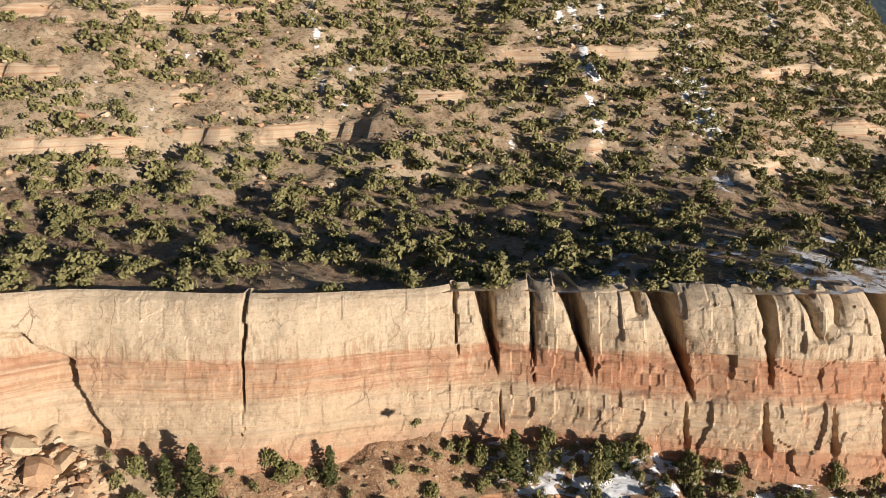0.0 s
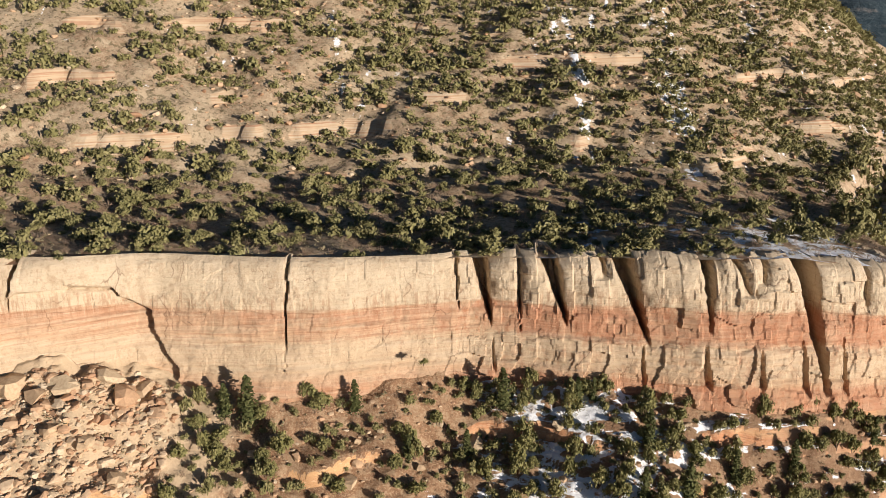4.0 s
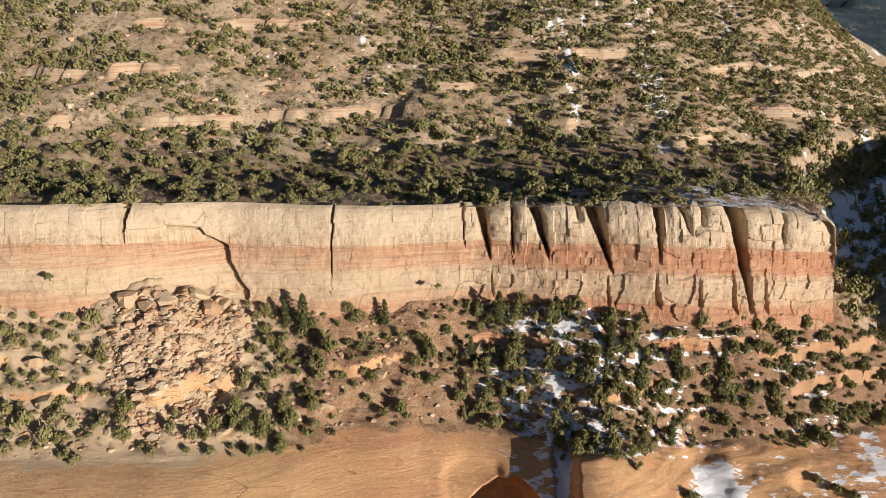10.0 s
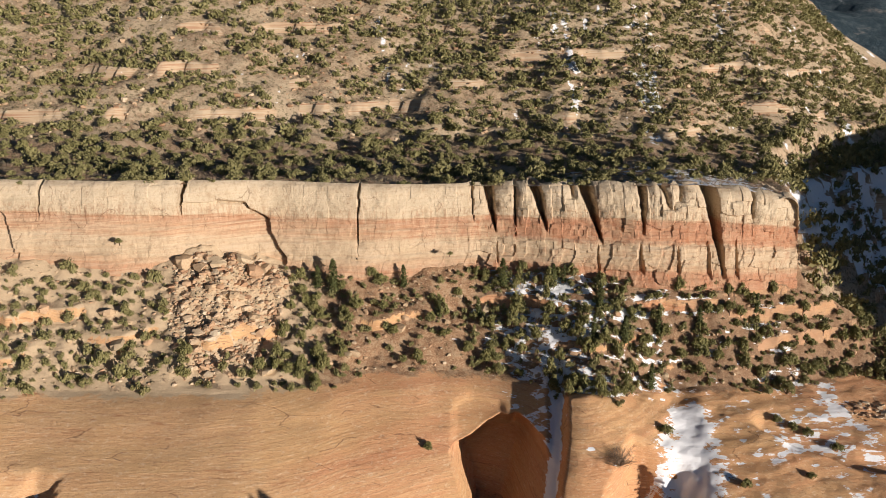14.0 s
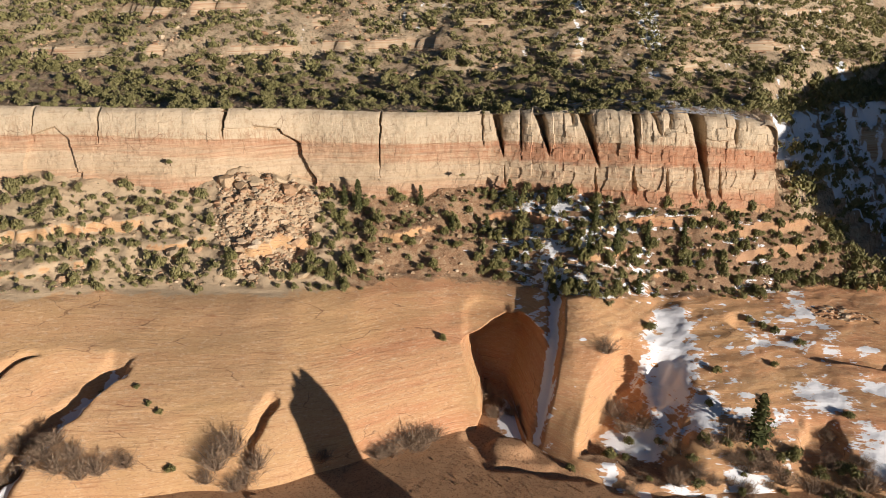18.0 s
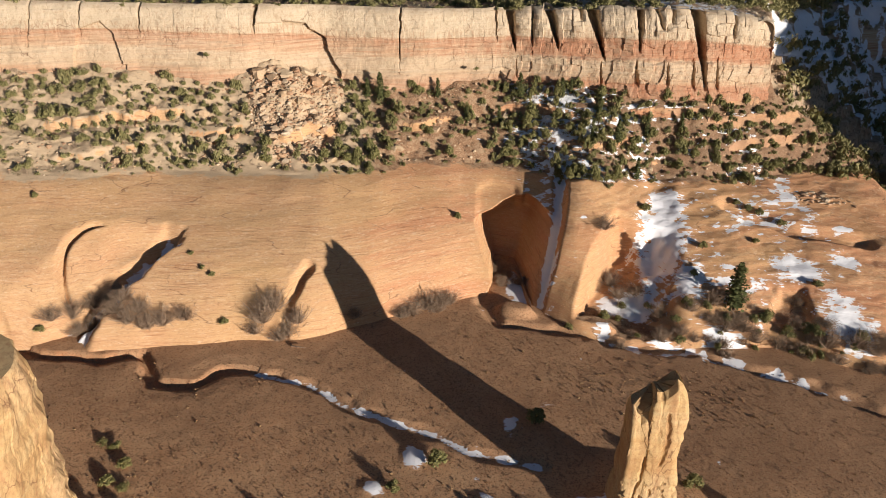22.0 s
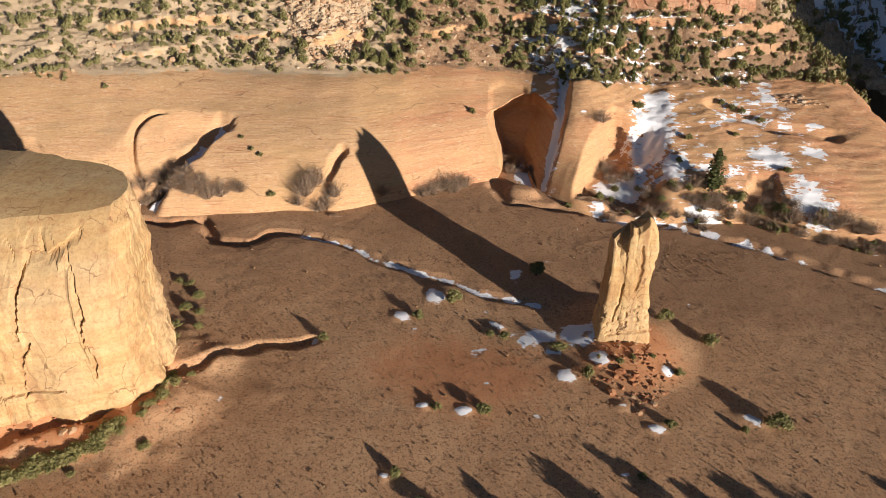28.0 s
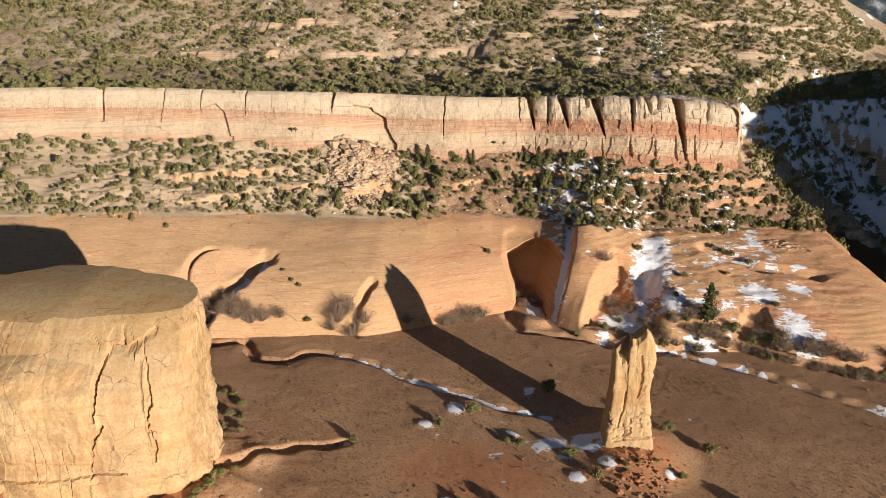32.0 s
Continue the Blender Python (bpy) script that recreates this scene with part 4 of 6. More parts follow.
def build_cliff():
    """A wall of columns over x and height, then back round the end of the mesa."""
    s = axis((-215, -125, 1.2), (-125, 95, 0.25))
    h = np.concatenate([np.linspace(-0.12, 1, 96), 1 + 0.02 * np.arange(1, 5)])
    S, Hh = np.meshgrid(s, h, indexing="ij")
    X0 = np.minimum(S, 76)
    back = np.clip(S - 76, 0, 40)
    zb, zt = cliff_foot_z(X0), cliff_top_z(X0)
    H = np.clip(Hh, -0.12, 1)
    Z = zb + (zt - zb) * H
    lean = 4.6 * H
    into = 0.8 * fbm(S / 16, Z / 22, seed=81, octaves=2) + 0.16 * fbm(S / 3.1, Z / 3.0, seed=83, octaves=4)
    # beds
    bed = vnoise(Z / 0.55 + 0.25 * vnoise(S / 14, 0, seed=86), S / 40, seed=85)
    into = into + 0.14 * bed * sstep(0.75, 0.5, H) + 0.05 * bed + 0.35 * sstep(0.47, 0.50, H) * sstep(0.64, 0.58, H) * vnoise(S / 9, 0.0, seed=87)
    right = sstep(2, 10, S)
    gap = np.full(S.shape, 9.0)
    # bulging columns where the wall is cleft
    into = into + right * 0.16 * fbm(S / 5.0, Z / 6, seed=88, octaves=3) * sstep(0.25, 0.5, H)
    for xt, xf, end, width, deep in CLEFTS:
        cx = xf + (xt - xf) * np.clip((H - end) / (1 - end + 1e-6), 0, 1) + 0.14 * vnoise(Z / 0.9, xt, seed=89)
        w = 1.25 * width * (0.14 + 0.86 * np.clip((H - end) / (1 - end), 0, 1))
        gap = np.where(H > end, np.minimum(gap, np.abs(S - cx) - 0.5 * w), gap) if xt > 5 else gap
        into = into + 1.45 * deep * np.exp(-np.abs((S - cx) / (0.58 * w)) ** 6) * sstep(end - 0.03, end + 0.07, H)
        into = into + 0.22 * deep * np.exp(-np.abs((S - cx) / (w * 1.9)) ** 3) * sstep(0.80, 1.0, H)
    for cx, top, foot, width in NICKS:
        c = cx + 0.12 * vnoise(Z / 1.6, cx, seed=90) + (foot + 0.2 - H) * 2.2 * vnoise(cx, 0.5, seed=100)
        fade = sstep(foot - 0.02, foot + 0.05, H) * sstep(top + 0.03, top - 0.03, H + 0.05 * vnoise(S / 0.8, cx, seed=102))
        slot = (0.25 + 1.1 * width) * np.clip((top - H) / (top - foot), 0.05, 1) ** 0.7
        into = into + (0.8 + 0.7 * width) * fade * sstep(-0.15, 0.1, S - c) * sstep(slot + 0.15, slot - 0.1, S - c)
    # broken panels: flat faces between joints
    cell = np.floor(S / 2.6 + 0.35 * vnoise(Z / 4, 5.0, seed=94)).astype(np.int64)
    row = np.floor(H * 7 + 0.5 * vnoise(S / 5, 2.0, seed=96)).astype(np.int64)
    into = into + hashed(cell, row, row * 0, 97) * (0.08 + 0.22 * sstep(0.38, 0.33, H) * sstep(-6, 6, S) + 0.22 * right * sstep(0.4, 0.5, H))
    cell = np.floor(S / 0.9 + 0.5 * vnoise(Z / 2, 6.0, seed=98)).astype(np.int64)
    into = into + 0.10 * hashed(cell, np.floor(Z / 1.4).astype(np.int64), cell * 0, 99) * (0.35 + 0.65 * right)
    # columns rounded towards the clefts, with knobs and hollows
    into = into + right * (1.1 * np.exp(-np.clip(gap, 0, 9) / 0.9) * sstep(0.5, 0.72, H) - 0.3 * sstep(0.62, 0.7, H) * sstep(1.0, 0.86, H))
    into = into + right * 0.16 * np.clip(fbm(S / 1.9, Z / 3.0, seed=104, octaves=5), -0.2, 1.2) * sstep(0.58, 0.66, H)
    into = into + 0.22 * sstep(0.60, 0.585, H + 0.015 * vnoise(S / 4, 8.0, seed=106)) - 0.15 * sstep(0.13, 0.11, H)
    # the foot of the cleft part stands out in slabs
    into = into - 0.4 * sstep(0.345, 0.325, H + 0.03 * vnoise(S / 3, 3.0, seed=91)) * sstep(4, 12, S)
    # the scar of the rockfall, with its arched lip
    u = S + 0.3 * vnoise(Z / 1.5, 7.0, seed=92)
    lip = np.interp(u, [-59, -57, -52, -46, -45, -43.8, -41.2, -40.6, -39.2, -37.6, -36.6], [0.70, 0.76, 0.77, 0.74, 0.66, 0.64, 0.54, 0.40, 0.22, 0.10, -0.2])
    scar = sstep(0.0, 0.018, lip - H) * sstep(-60.5, -57.5, S)
    into = into + 1.5 * scar * (0.35 + 0.65 * sstep(-59, -44, S))
    crack = np.exp(-((lip - H) / 0.02) ** 2) * (S > -52) * (S < -36.8)
    into = into + 1.4 * crack
    # an old scar further along
    lip = np.interp(S, [-103, -101, -96, -93, -91], [0.2, 0.62, 0.74, 0.55, 0.1])
    into = into + 1.0 * sstep(0.0, 0.03, lip - H) * (S > -103) * (S < -90)
    # rounded top
    cap = np.clip((H - 0.86) / 0.14, 0, 1)
    into = into + (1.2 + 0.6 * right) * cap ** 3.2
    Z = Z - 0.35 * cap ** 3 * right * (1 + vnoise(S / 2.2, 0.0, seed=93))
    beyond = np.clip((Hh - 1) / 0.08, 0, 1)
    into = into + 2.6 * beyond
    Z = Z - 0.9 * beyond + 0.5 * np.abs(fbm(S / 2.0, Hh * 40, seed=108, octaves=3)) * sstep(0.0, 0.3, beyond) * right
    # round the end
    turn = sstep(74.5, 78.5, S)
    nx, ny = turn, -(1 - turn)
    ln = np.hypot(nx, ny)
    nx, ny = nx / ln, ny / ln
    X = X0 + 0.9 * turn + back * 0.06 - nx * (lean * 0.5 * turn + into)
    Y = cliff_foot_y(X0) + back - ny * (lean + into)
    n = fbm(S / 2.4, Z / 2, seed=95, octaves=3)
    snow = 0.42 * beyond * right + 0.35 * n * beyond
    stain = (0.30 * sstep(-40, -10, S) + 0.32 * sstep(-2, 14, S) + 0.05) * sstep(0.66, 0.56, H) * (0.45 + 0.60 * sstep(0.32, 0.40, H) + 0.6 * sstep(0.10, 0.04, H)) 
    me = grid_of("cliff_wall", X, Y, Z, M_CLIFF, {"snow": snow, "share": np.clip(H, 0, 1), "stain": stain}, smooth=False)
    return tagged(new("cliff_wall", me), "banded cream and red sandstone cliff with dark clefts and a scar", "cliff", kind="structure")


build_floor()
build_low()
build_high()
build_cliff()


# cracks of the butte's face: lines of x and z, width, depth
FACE_CRACKS = [([(-64.6, 28.0), (-64.6, 30.4), (-62.8, 31.6), (-61.2, 31.0), (-59.8, 29.2)], 0.30, 1.3), ([(-60.0, 29.0), (-61.6, 28.6), (-64.0, 27.7), (-66.6, 27.9), (-68.5, 26.6), (-69.6, 22.8), (-70.0, 19.1)], 0.30, 1.5),
               ([(-68.9, 18.0), (-70.2, 15.3), (-70.9, 10.7), (-71.6, 7.6)], 0.22, 1.0), ([(-61.7, 28.4), (-60.8, 25.9), (-60.7, 21.6), (-61.5, 18.7), (-61.1, 14.2), (-61.2, 10.4)], 0.20, 1.0),
               ([(-84, 30.8), (-79.3, 31.0), (-74.9, 30.4), (-70.5, 29.4), (-69.1, 28.4)], 0.16, 0.8), ([(-82, 22), (-80.5, 15), (-80.8, 8)], 0.14, 0.5), ([(-76, 14), (-75.5, 8), (-76, 2)], 0.14, 0.5), ([(-90, 9), (-78, 8.2), (-66, 8.6)], 0.16, 0.5)]


def build_butte():
    a = np.concatenate([np.linspace(radians(-150), radians(30), 540, endpoint=False), np.linspace(radians(30), radians(210), 120)]) % (2 * np.pi)
    a[-1] = a[0]
    ring = [(-56.6, -134), (-55.8, -127), (-56.4, -119.5), (-59, -115.2), (-68, -112.6), (-80, -111.5), (-100, -113), (-120, -116), (-134, -124), (-132, -138), (-118, -143), (-100, -142), (-88, -140.4), (-78, -139.6), (-70, -138.6), (-63, -137.2), (-59, -135.4)]
    cx, cy = -92.0, -127.0
    ang = np.array([math.atan2(y - cy, x - cx) % (2 * math.pi) for x, y in ring])
    rad = np.array([math.hypot(x - cx, y - cy) for x, y in ring])
    o = np.argsort(ang)
    R = np.interp(a, np.r_[ang[o][-1] - 2 * np.pi, ang[o], ang[o][0] + 2 * np.pi], np.r_[rad[o][-1], rad[o], rad[o][0]])
    z0, z1 = -4.0, 28.8
    side = np.linspace(0, 1, 170)
    top = np.linspace(0, 1, 36)[1:]
    A, V = np.meshgrid(a, np.r_[side, 1 + top], indexing="ij")
    RR = np.repeat(R[:, None], V.shape[1], 1)
    H = np.clip(V, 0, 1)
    Z = z0 + (z1 - z0) * H
    px, py = cx + RR * np.cos(A), cy + RR * np.sin(A)
    out = 1.3 * fbm(px / 16, py / 16, Z / 14, seed=101, octaves=3) + 0.40 * fbm(px / 3, py / 3, Z / 2.4, seed=103, octaves=4)
    out = out + 0.25 * vnoise(Z / 1.1, px / 30, seed=105)
    out = out - 1.8 * np.clip((H - 0.80) / 0.20, 0, 1) ** 2.3 - 2.6 * sstep(0.22, 0.05, H) * sstep(-129, -124, py) + 2.4 * np.clip((0.35 - H) / 0.35, 0, 1) * fbm(px / 5, py / 5, seed=107, octaves=2)
    front = (py < -128)
    cell = np.floor(A * 11 + 0.8 * vnoise(Z / 5, 4.0, seed=113)).astype(np.int64)
    out = out + 0.22 * hashed(cell, np.floor(Z / 4.5 + 0.6 * vnoise(px / 6, py / 6, seed=115)).astype(np.int64), cell * 0, 117) * (0.4 + 0.6 * sstep(18, 10, Z))
    # the small arch and the cracks of the face
    wx, wz = px + 0.14 * vnoise(px / 0.8, Z / 0.8, seed=118), Z + 1.6 + 0.14 * vnoise(px / 0.8, Z / 0.8, seed=119)
    carve = np.zeros(px.shape)
    for line, wide, deep in FACE_CRACKS:
        d, s = near_line(wx, wz, line)
        carve = carve + 1.3 * deep * sstep(1.25 * wide, wide * 0.5, d) * front
    niche = blob(px, Z + 1.6, -65.0, 27.6, 2.3, 2.4)
    carve = carve + 1.1 * sstep(0, 0.10, niche) * front * sstep(25.2, 26.0, Z)
    slab = sstep(-0.2, 0.2, px + 69.4) * sstep(0.2, -0.2, px + 61.6) * sstep(26.0, 25.2, Z) * sstep(10, 14, Z)
    carve = carve + 0.5 * slab * front
    RR = RR + out
    inner = np.clip(V - 1, 0, 1)
    RR = RR * (1 - inner)
    # the face leans back into a rounded shoulder
    back = 9.0 * sstep(-120, -134, py) * np.clip((H - 0.70) / 0.30, 0, 1) ** 2.6 * (1 - inner)
    X, Y = cx + RR * np.cos(A), cy + RR * np.sin(A) + carve * sstep(1.0, 0.88, V) + back
    tilt = 6.4 * (1 - np.exp(-np.clip(Y + 135, 0, 40) / 9.0)) + 0.06 * np.clip(-58 - X, 0, 20) - 0.03 * np.clip(-80 - X, 0, 60)
    Z = Z + tilt * sstep(0.55, 1.0, V)
    ob = thing("butte", "massive golden sandstone butte with a small arched niche", "butte")
    rows = len(side)
    for name, a0, a1 in (("foot", 0, 34), ("wall", 33, 136), ("rim", 135, rows), ("top", rows - 1, X.shape[1])):
        part(name, grid_of(name, X[:, a0:a1], Y[:, a0:a1], Z[:, a0:a1], M_BUTTE, smooth=name == "foot"), ob)
    return ob


def build_spire():
    a = np.linspace(0, 2 * np.pi, 180)
    v = np.linspace(0, 1, 130)
    A, V = np.meshgrid(a, v, indexing="ij")
    left = np.interp(V, [0, 0.1, 0.43, 0.72, 0.9, 1.0], [19.6, 20.6, 21.4, 22.0, 22.1, 22.3])
    right = np.interp(V, [0, 0.1, 0.35, 0.6, 0.78, 0.9, 1.0], [32.6, 31.6, 30.6, 29.7, 30.2, 30.6, 30.2])
    mid, half = (left + right) / 2, (right - left) / 2
    thick = np.interp(V, [0, 0.15, 0.5, 0.8, 0.96, 1.0], [5.4, 4.2, 3.2, 2.7, 2.1, 1.3])
    sq = (np.abs(np.cos(A)) ** 9 + np.abs(np.sin(A)) ** 9) ** (-1 / 9)
    X, Y = mid + half * sq * np.cos(A), -104.0 + thick * sq * np.sin(A) - 0.6 * V
    # a stepped crest: a small pinnacle, a notch, then the tall part
    crest = np.interp(X, [21.9, 22.3, 22.7, 23.1, 23.7, 24.9, 25.1, 25.5, 26.3, 27.1, 27.7, 28.3, 28.9, 29.5, 30.2, 30.7], [16.3, 18.0, 18.1, 16.6, 16.0, 16.8, 19.6, 20.4, 20.3, 20.9, 21.7, 22.6, 22.1, 20.9, 19.6, 18.0])
    Z = -8.5 + V * (crest + 8.5)
    n = 0.13 * fbm(X / 2.2, Y / 2.2, Z / 2.6, seed=121, octaves=5) + 0.10 * vnoise(Z / 0.9, X / 9, seed=123)
    cell = np.floor(X / 2.4 + 0.6 * vnoise(Z / 2.5, 1.0, seed=126)).astype(np.int64)
    row = np.floor(Z / 3.5 + 0.6 * vnoise(X / 2, 3.0, seed=128)).astype(np.int64)
    n = n + 0.07 * hashed(cell, row, cell * 0, 127)
    # flutes of the upper face, the worn band lower down, and cracks
    n = n - 0.12 * sstep(0.35, 0.7, vnoise(X / 0.8, Z / 2.2, seed=129)) * sstep(0.70, 0.78, V)
    n = n - 0.30 * sstep(0.1, 0.5, vnoise(X / 0.7, Z / 0.5, seed=130)) * sstep(0.24, 0.28, V) * sstep(0.46, 0.42, V)
    for line in ([(24.6, 9), (24.3, 5), (23.4, 1)], [(27.5, 17), (27.8, 12), (27.2, 8)], [(22.5, -2.2), (26, -1.4), (30, -1.0)]):
        d, _ = near_line(X + 0.2 * vnoise(Z, X, seed=132), Z, line)
        n = n - 0.35 * sstep(0.35, 0.12, d)
    X, Y = X + n * np.cos(A), Y + n * np.sin(A)
    ob = thing("rock_spire", "tall thin golden sandstone spire with a notched top", "rock spire")
    part("pedestal", grid_of("pedestal", X[:, :27], Y[:, :27], Z[:, :27], M_BUTTE, smooth=False), ob)
    part("shaft", grid_of("shaft", X[:, 26:103], Y[:, 26:103], Z[:, 26:103], M_BUTTE, smooth=False), ob)
    X, Y, Z = X[:, 102:], Y[:, 102:], Z[:, 102:]
    i = np.arange(X.size).reshape(X.shape)
    me = grid_of("crest", X, Y, Z, M_BUTTE, smooth=False)
    bm = bmesh.new()
    bm.from_mesh(me)
    bm.verts.ensure_lookup_table()
    bmesh.ops.contextual_create(bm, geom=[bm.verts[int(k)] for k in i[:-1, -1]])
    bm.to_mesh(me)
    bm.free()
    part("crest", me, ob)
    return ob


build_butte()
build_spire()


# ---- out of view: the canyon's other wall, which shades the side canyon; and the far mesa ----
def build_far():
    a = np.linspace(0, 2 * np.pi, 90)
    A, V = np.meshgrid(a, np.linspace(0, 1, 40), indexing="ij")
    prof = np.interp(V, [0, 0.35, 0.4, 0.75, 0.8, 1.0], [1.25, 1.08, 1.02, 0.98, 0.9, 0.0])
    Z = np.interp(V, [0, 0.35, 0.4, 0.75, 0.8, 1.0], [-14, 18, 20, 58, 62, 66])
    X = 285 + 82 * prof * np.cos(A)
    Y = -18 + 124 * prof * np.sin(A)
    X = X + 4 * fbm(X / 20, Y / 20, Z / 20, seed=131, octaves=3)
    me = grid_of("canyon_wall", X, Y, Z, M_BUTTE, flip=True)
    tagged(new("canyon_wall", me), "sandstone canyon wall across the side canyon", "cliff", kind="structure")
    xs, ys = axis((-200, 200, 50), (200, 1500, 14), (1500, 2600, 60)), axis((520, 1150, 14), (1150, 2600, 140))
    X, Y = np.meshgrid(xs, ys, indexing="ij")
    up = sstep(560, 1050, Y + 40 * fbm(X / 150, Y / 150, seed=133, octaves=3))
    Z = -10 + 20 * fbm(X / 120, Y / 120, seed=135, octaves=4) * (1 - 0.7 * up) + 158 * up ** 1.4
    Z = Z + 5 * np.round(Z / 26) - Z / 26 * 5
    # dark forest with the blue of distance haze put into its base colour
    k = Mat("far_forest_haze", 0.95)
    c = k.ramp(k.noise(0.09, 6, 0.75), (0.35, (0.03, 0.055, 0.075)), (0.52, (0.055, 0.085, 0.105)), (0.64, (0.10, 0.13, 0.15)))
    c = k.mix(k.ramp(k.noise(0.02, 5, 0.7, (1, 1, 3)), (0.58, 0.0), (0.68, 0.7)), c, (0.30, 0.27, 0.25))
    c = snowy(k, c, 0.6)
    snow = 0.12 + 0.35 * fbm(X / 60, Y / 60, seed=137, octaves=3)
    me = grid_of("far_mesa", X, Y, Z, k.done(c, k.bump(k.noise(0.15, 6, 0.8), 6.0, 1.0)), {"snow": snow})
    tagged(new("far_mesa", me), "distant dark forested mesa tinted blue for haze", "mesa", kind="structure")


build_far()


# ---- plants ----
def quads_at(centres, normals, size, rng, stretch=1.0):
    """Small four-sided leaves at places, each turned by its normal."""
    n = len(centres)
    up = rng.normal(size=(n, 3))
    a = np.cross(normals, up)
    a /= np.linalg.norm(a, axis=1)[:, None] + 1e-9
    b = np.cross(normals, a)
    s = (size * rng.uniform(0.6, 1.3, n))[:, None]
    a, b = a * s, b * s * stretch
    v = np.stack([centres - a - 0.4 * b, centres + 0.5 * a - b, centres + a + 0.5 * b, centres - 0.4 * a + b], 1).reshape(-1, 3)
    return v, np.arange(4 * n).reshape(n, 4)


CUBE = np.array([(x, y, z) for x in (-1, 0, 1) for y in (-1, 0, 1) for z in (-1, 0, 1) if (x, y, z) != (0, 0, 0)], float)


def lump():
    """A ball of 24 four-sided faces."""
    verts, faces, at = [], [], {}
    def vert(p):
        key = tuple(np.round(p, 3))
        if key not in at:
            at[key] = len(verts)
            verts.append(np.array(p) / np.linalg.norm(p))
        return at[key]
    for ax in range(3):
        for sgn in (-1, 1):
            for i in (-1, 0):
                for j in (-1, 0):
                    ps = []
                    for di, dj in ((0, 0), (1, 0), (1, 1), (0, 1)):
                        p = np.zeros(3)
                        p[ax], p[(ax + 1) % 3], p[(ax + 2) % 3] = sgn, i + di, j + dj
                        ps.append(vert(p))
                    faces.append(ps if sgn > 0 else ps[::-1])
    return np.array(verts), np.array(faces)


LUMP = lump()


def join(pieces):
    verts, faces, n = [], [], 0
    for v, f in pieces:
        verts.append(v)
        faces.append(f + n)
        n += len(v)
    return np.concatenate(verts), np.concatenate(faces)


def tube(points, radii, sides=6):
    """A tapered limb along points."""
    points = np.array(points, float)
    rings = []
    for k, p in enumerate(points):
        d = points[min(k + 1, len(points) - 1)] - points[max(k - 1, 0)]
        d /= np.linalg.norm(d) + 1e-9
        a = np.cross(d, (0.3, 0.9, 0.1))
        a /= np.linalg.norm(a)
        b = np.cross(d, a)
        t = np.linspace(0, 2 * np.pi, sides, endpoint=False)[:, None]
        rings.append(p + radii[k] * (np.cos(t) * a + np.sin(t) * b))
    f = [[k * sides + j, k * sides + (j + 1) % sides, (k + 1) * sides + (j + 1) % sides, (k + 1) * sides + j] for k in range(len(points) - 1) for j in range(sides)]
    return np.concatenate(rings), np.array(f)


def juniper(seed, leaves, height=1.0, lobes=0, leaf=0.078):
    """Crown and trunk of a bushy juniper about two metres across, as arrays."""
    rng = np.random.default_rng(seed)
    n = lobes or rng.integers(9, 13)
    ang, r = rng.uniform(0, 2 * np.pi, n), 0.62 * np.sqrt(rng.uniform(0.03, 1, n))
    z = (0.35 + 0.95 * rng.uniform(0, 1, n) * (1.05 - 0.75 * r / 0.62)) * height
    size = rng.uniform(0.22, 0.40, n) * (10.5 / n) ** 0.33 * (1.1 - 0.25 * z / (1.3 * height))
    cs = np.stack([r * np.cos(ang), r * np.sin(ang), z], 1)
    pieces = []
    for c, s in zip(cs, size):
        v = LUMP[0] * (1 + 0.30 * rng.normal(size=(len(LUMP[0]), 1))) * s * np.array([0.40, 0.40, 0.38])
        pieces.append((v + c, LUMP[1]))
    which = rng.integers(0, n, leaves)
    d = rng.normal(size=(leaves, 3))
    d /= np.linalg.norm(d, axis=1)[:, None]
    d[:, 2] = np.where(d[:, 2] < -0.3, -d[:, 2], d[:, 2])
    at = cs[which] + d * size[which][:, None] * rng.uniform(0.5, 1.5, leaves)[:, None] * np.array([1, 1, 0.9])
    nrm = d + 0.7 * rng.normal(size=d.shape)
    nrm /= np.linalg.norm(nrm, axis=1)[:, None]
    pieces.append(quads_at(at, nrm, leaf * 1.3, rng, 0.5))
    wood = [tube([(0, 0, -0.25), (0.03, 0.02, 0.15), (-0.03, 0.05, 0.5 * height), (0.02, 0, 0.95 * height)], [0.12, 0.09, 0.06, 0.02])]
    for k in range(4):
        c = cs[k % n]
        wood.append(tube([(0, 0, 0.05), c * 0.5 + (0, 0, 0.02), c], [0.06, 0.045, 0.015], 5))
    return join(pieces), join(wood)


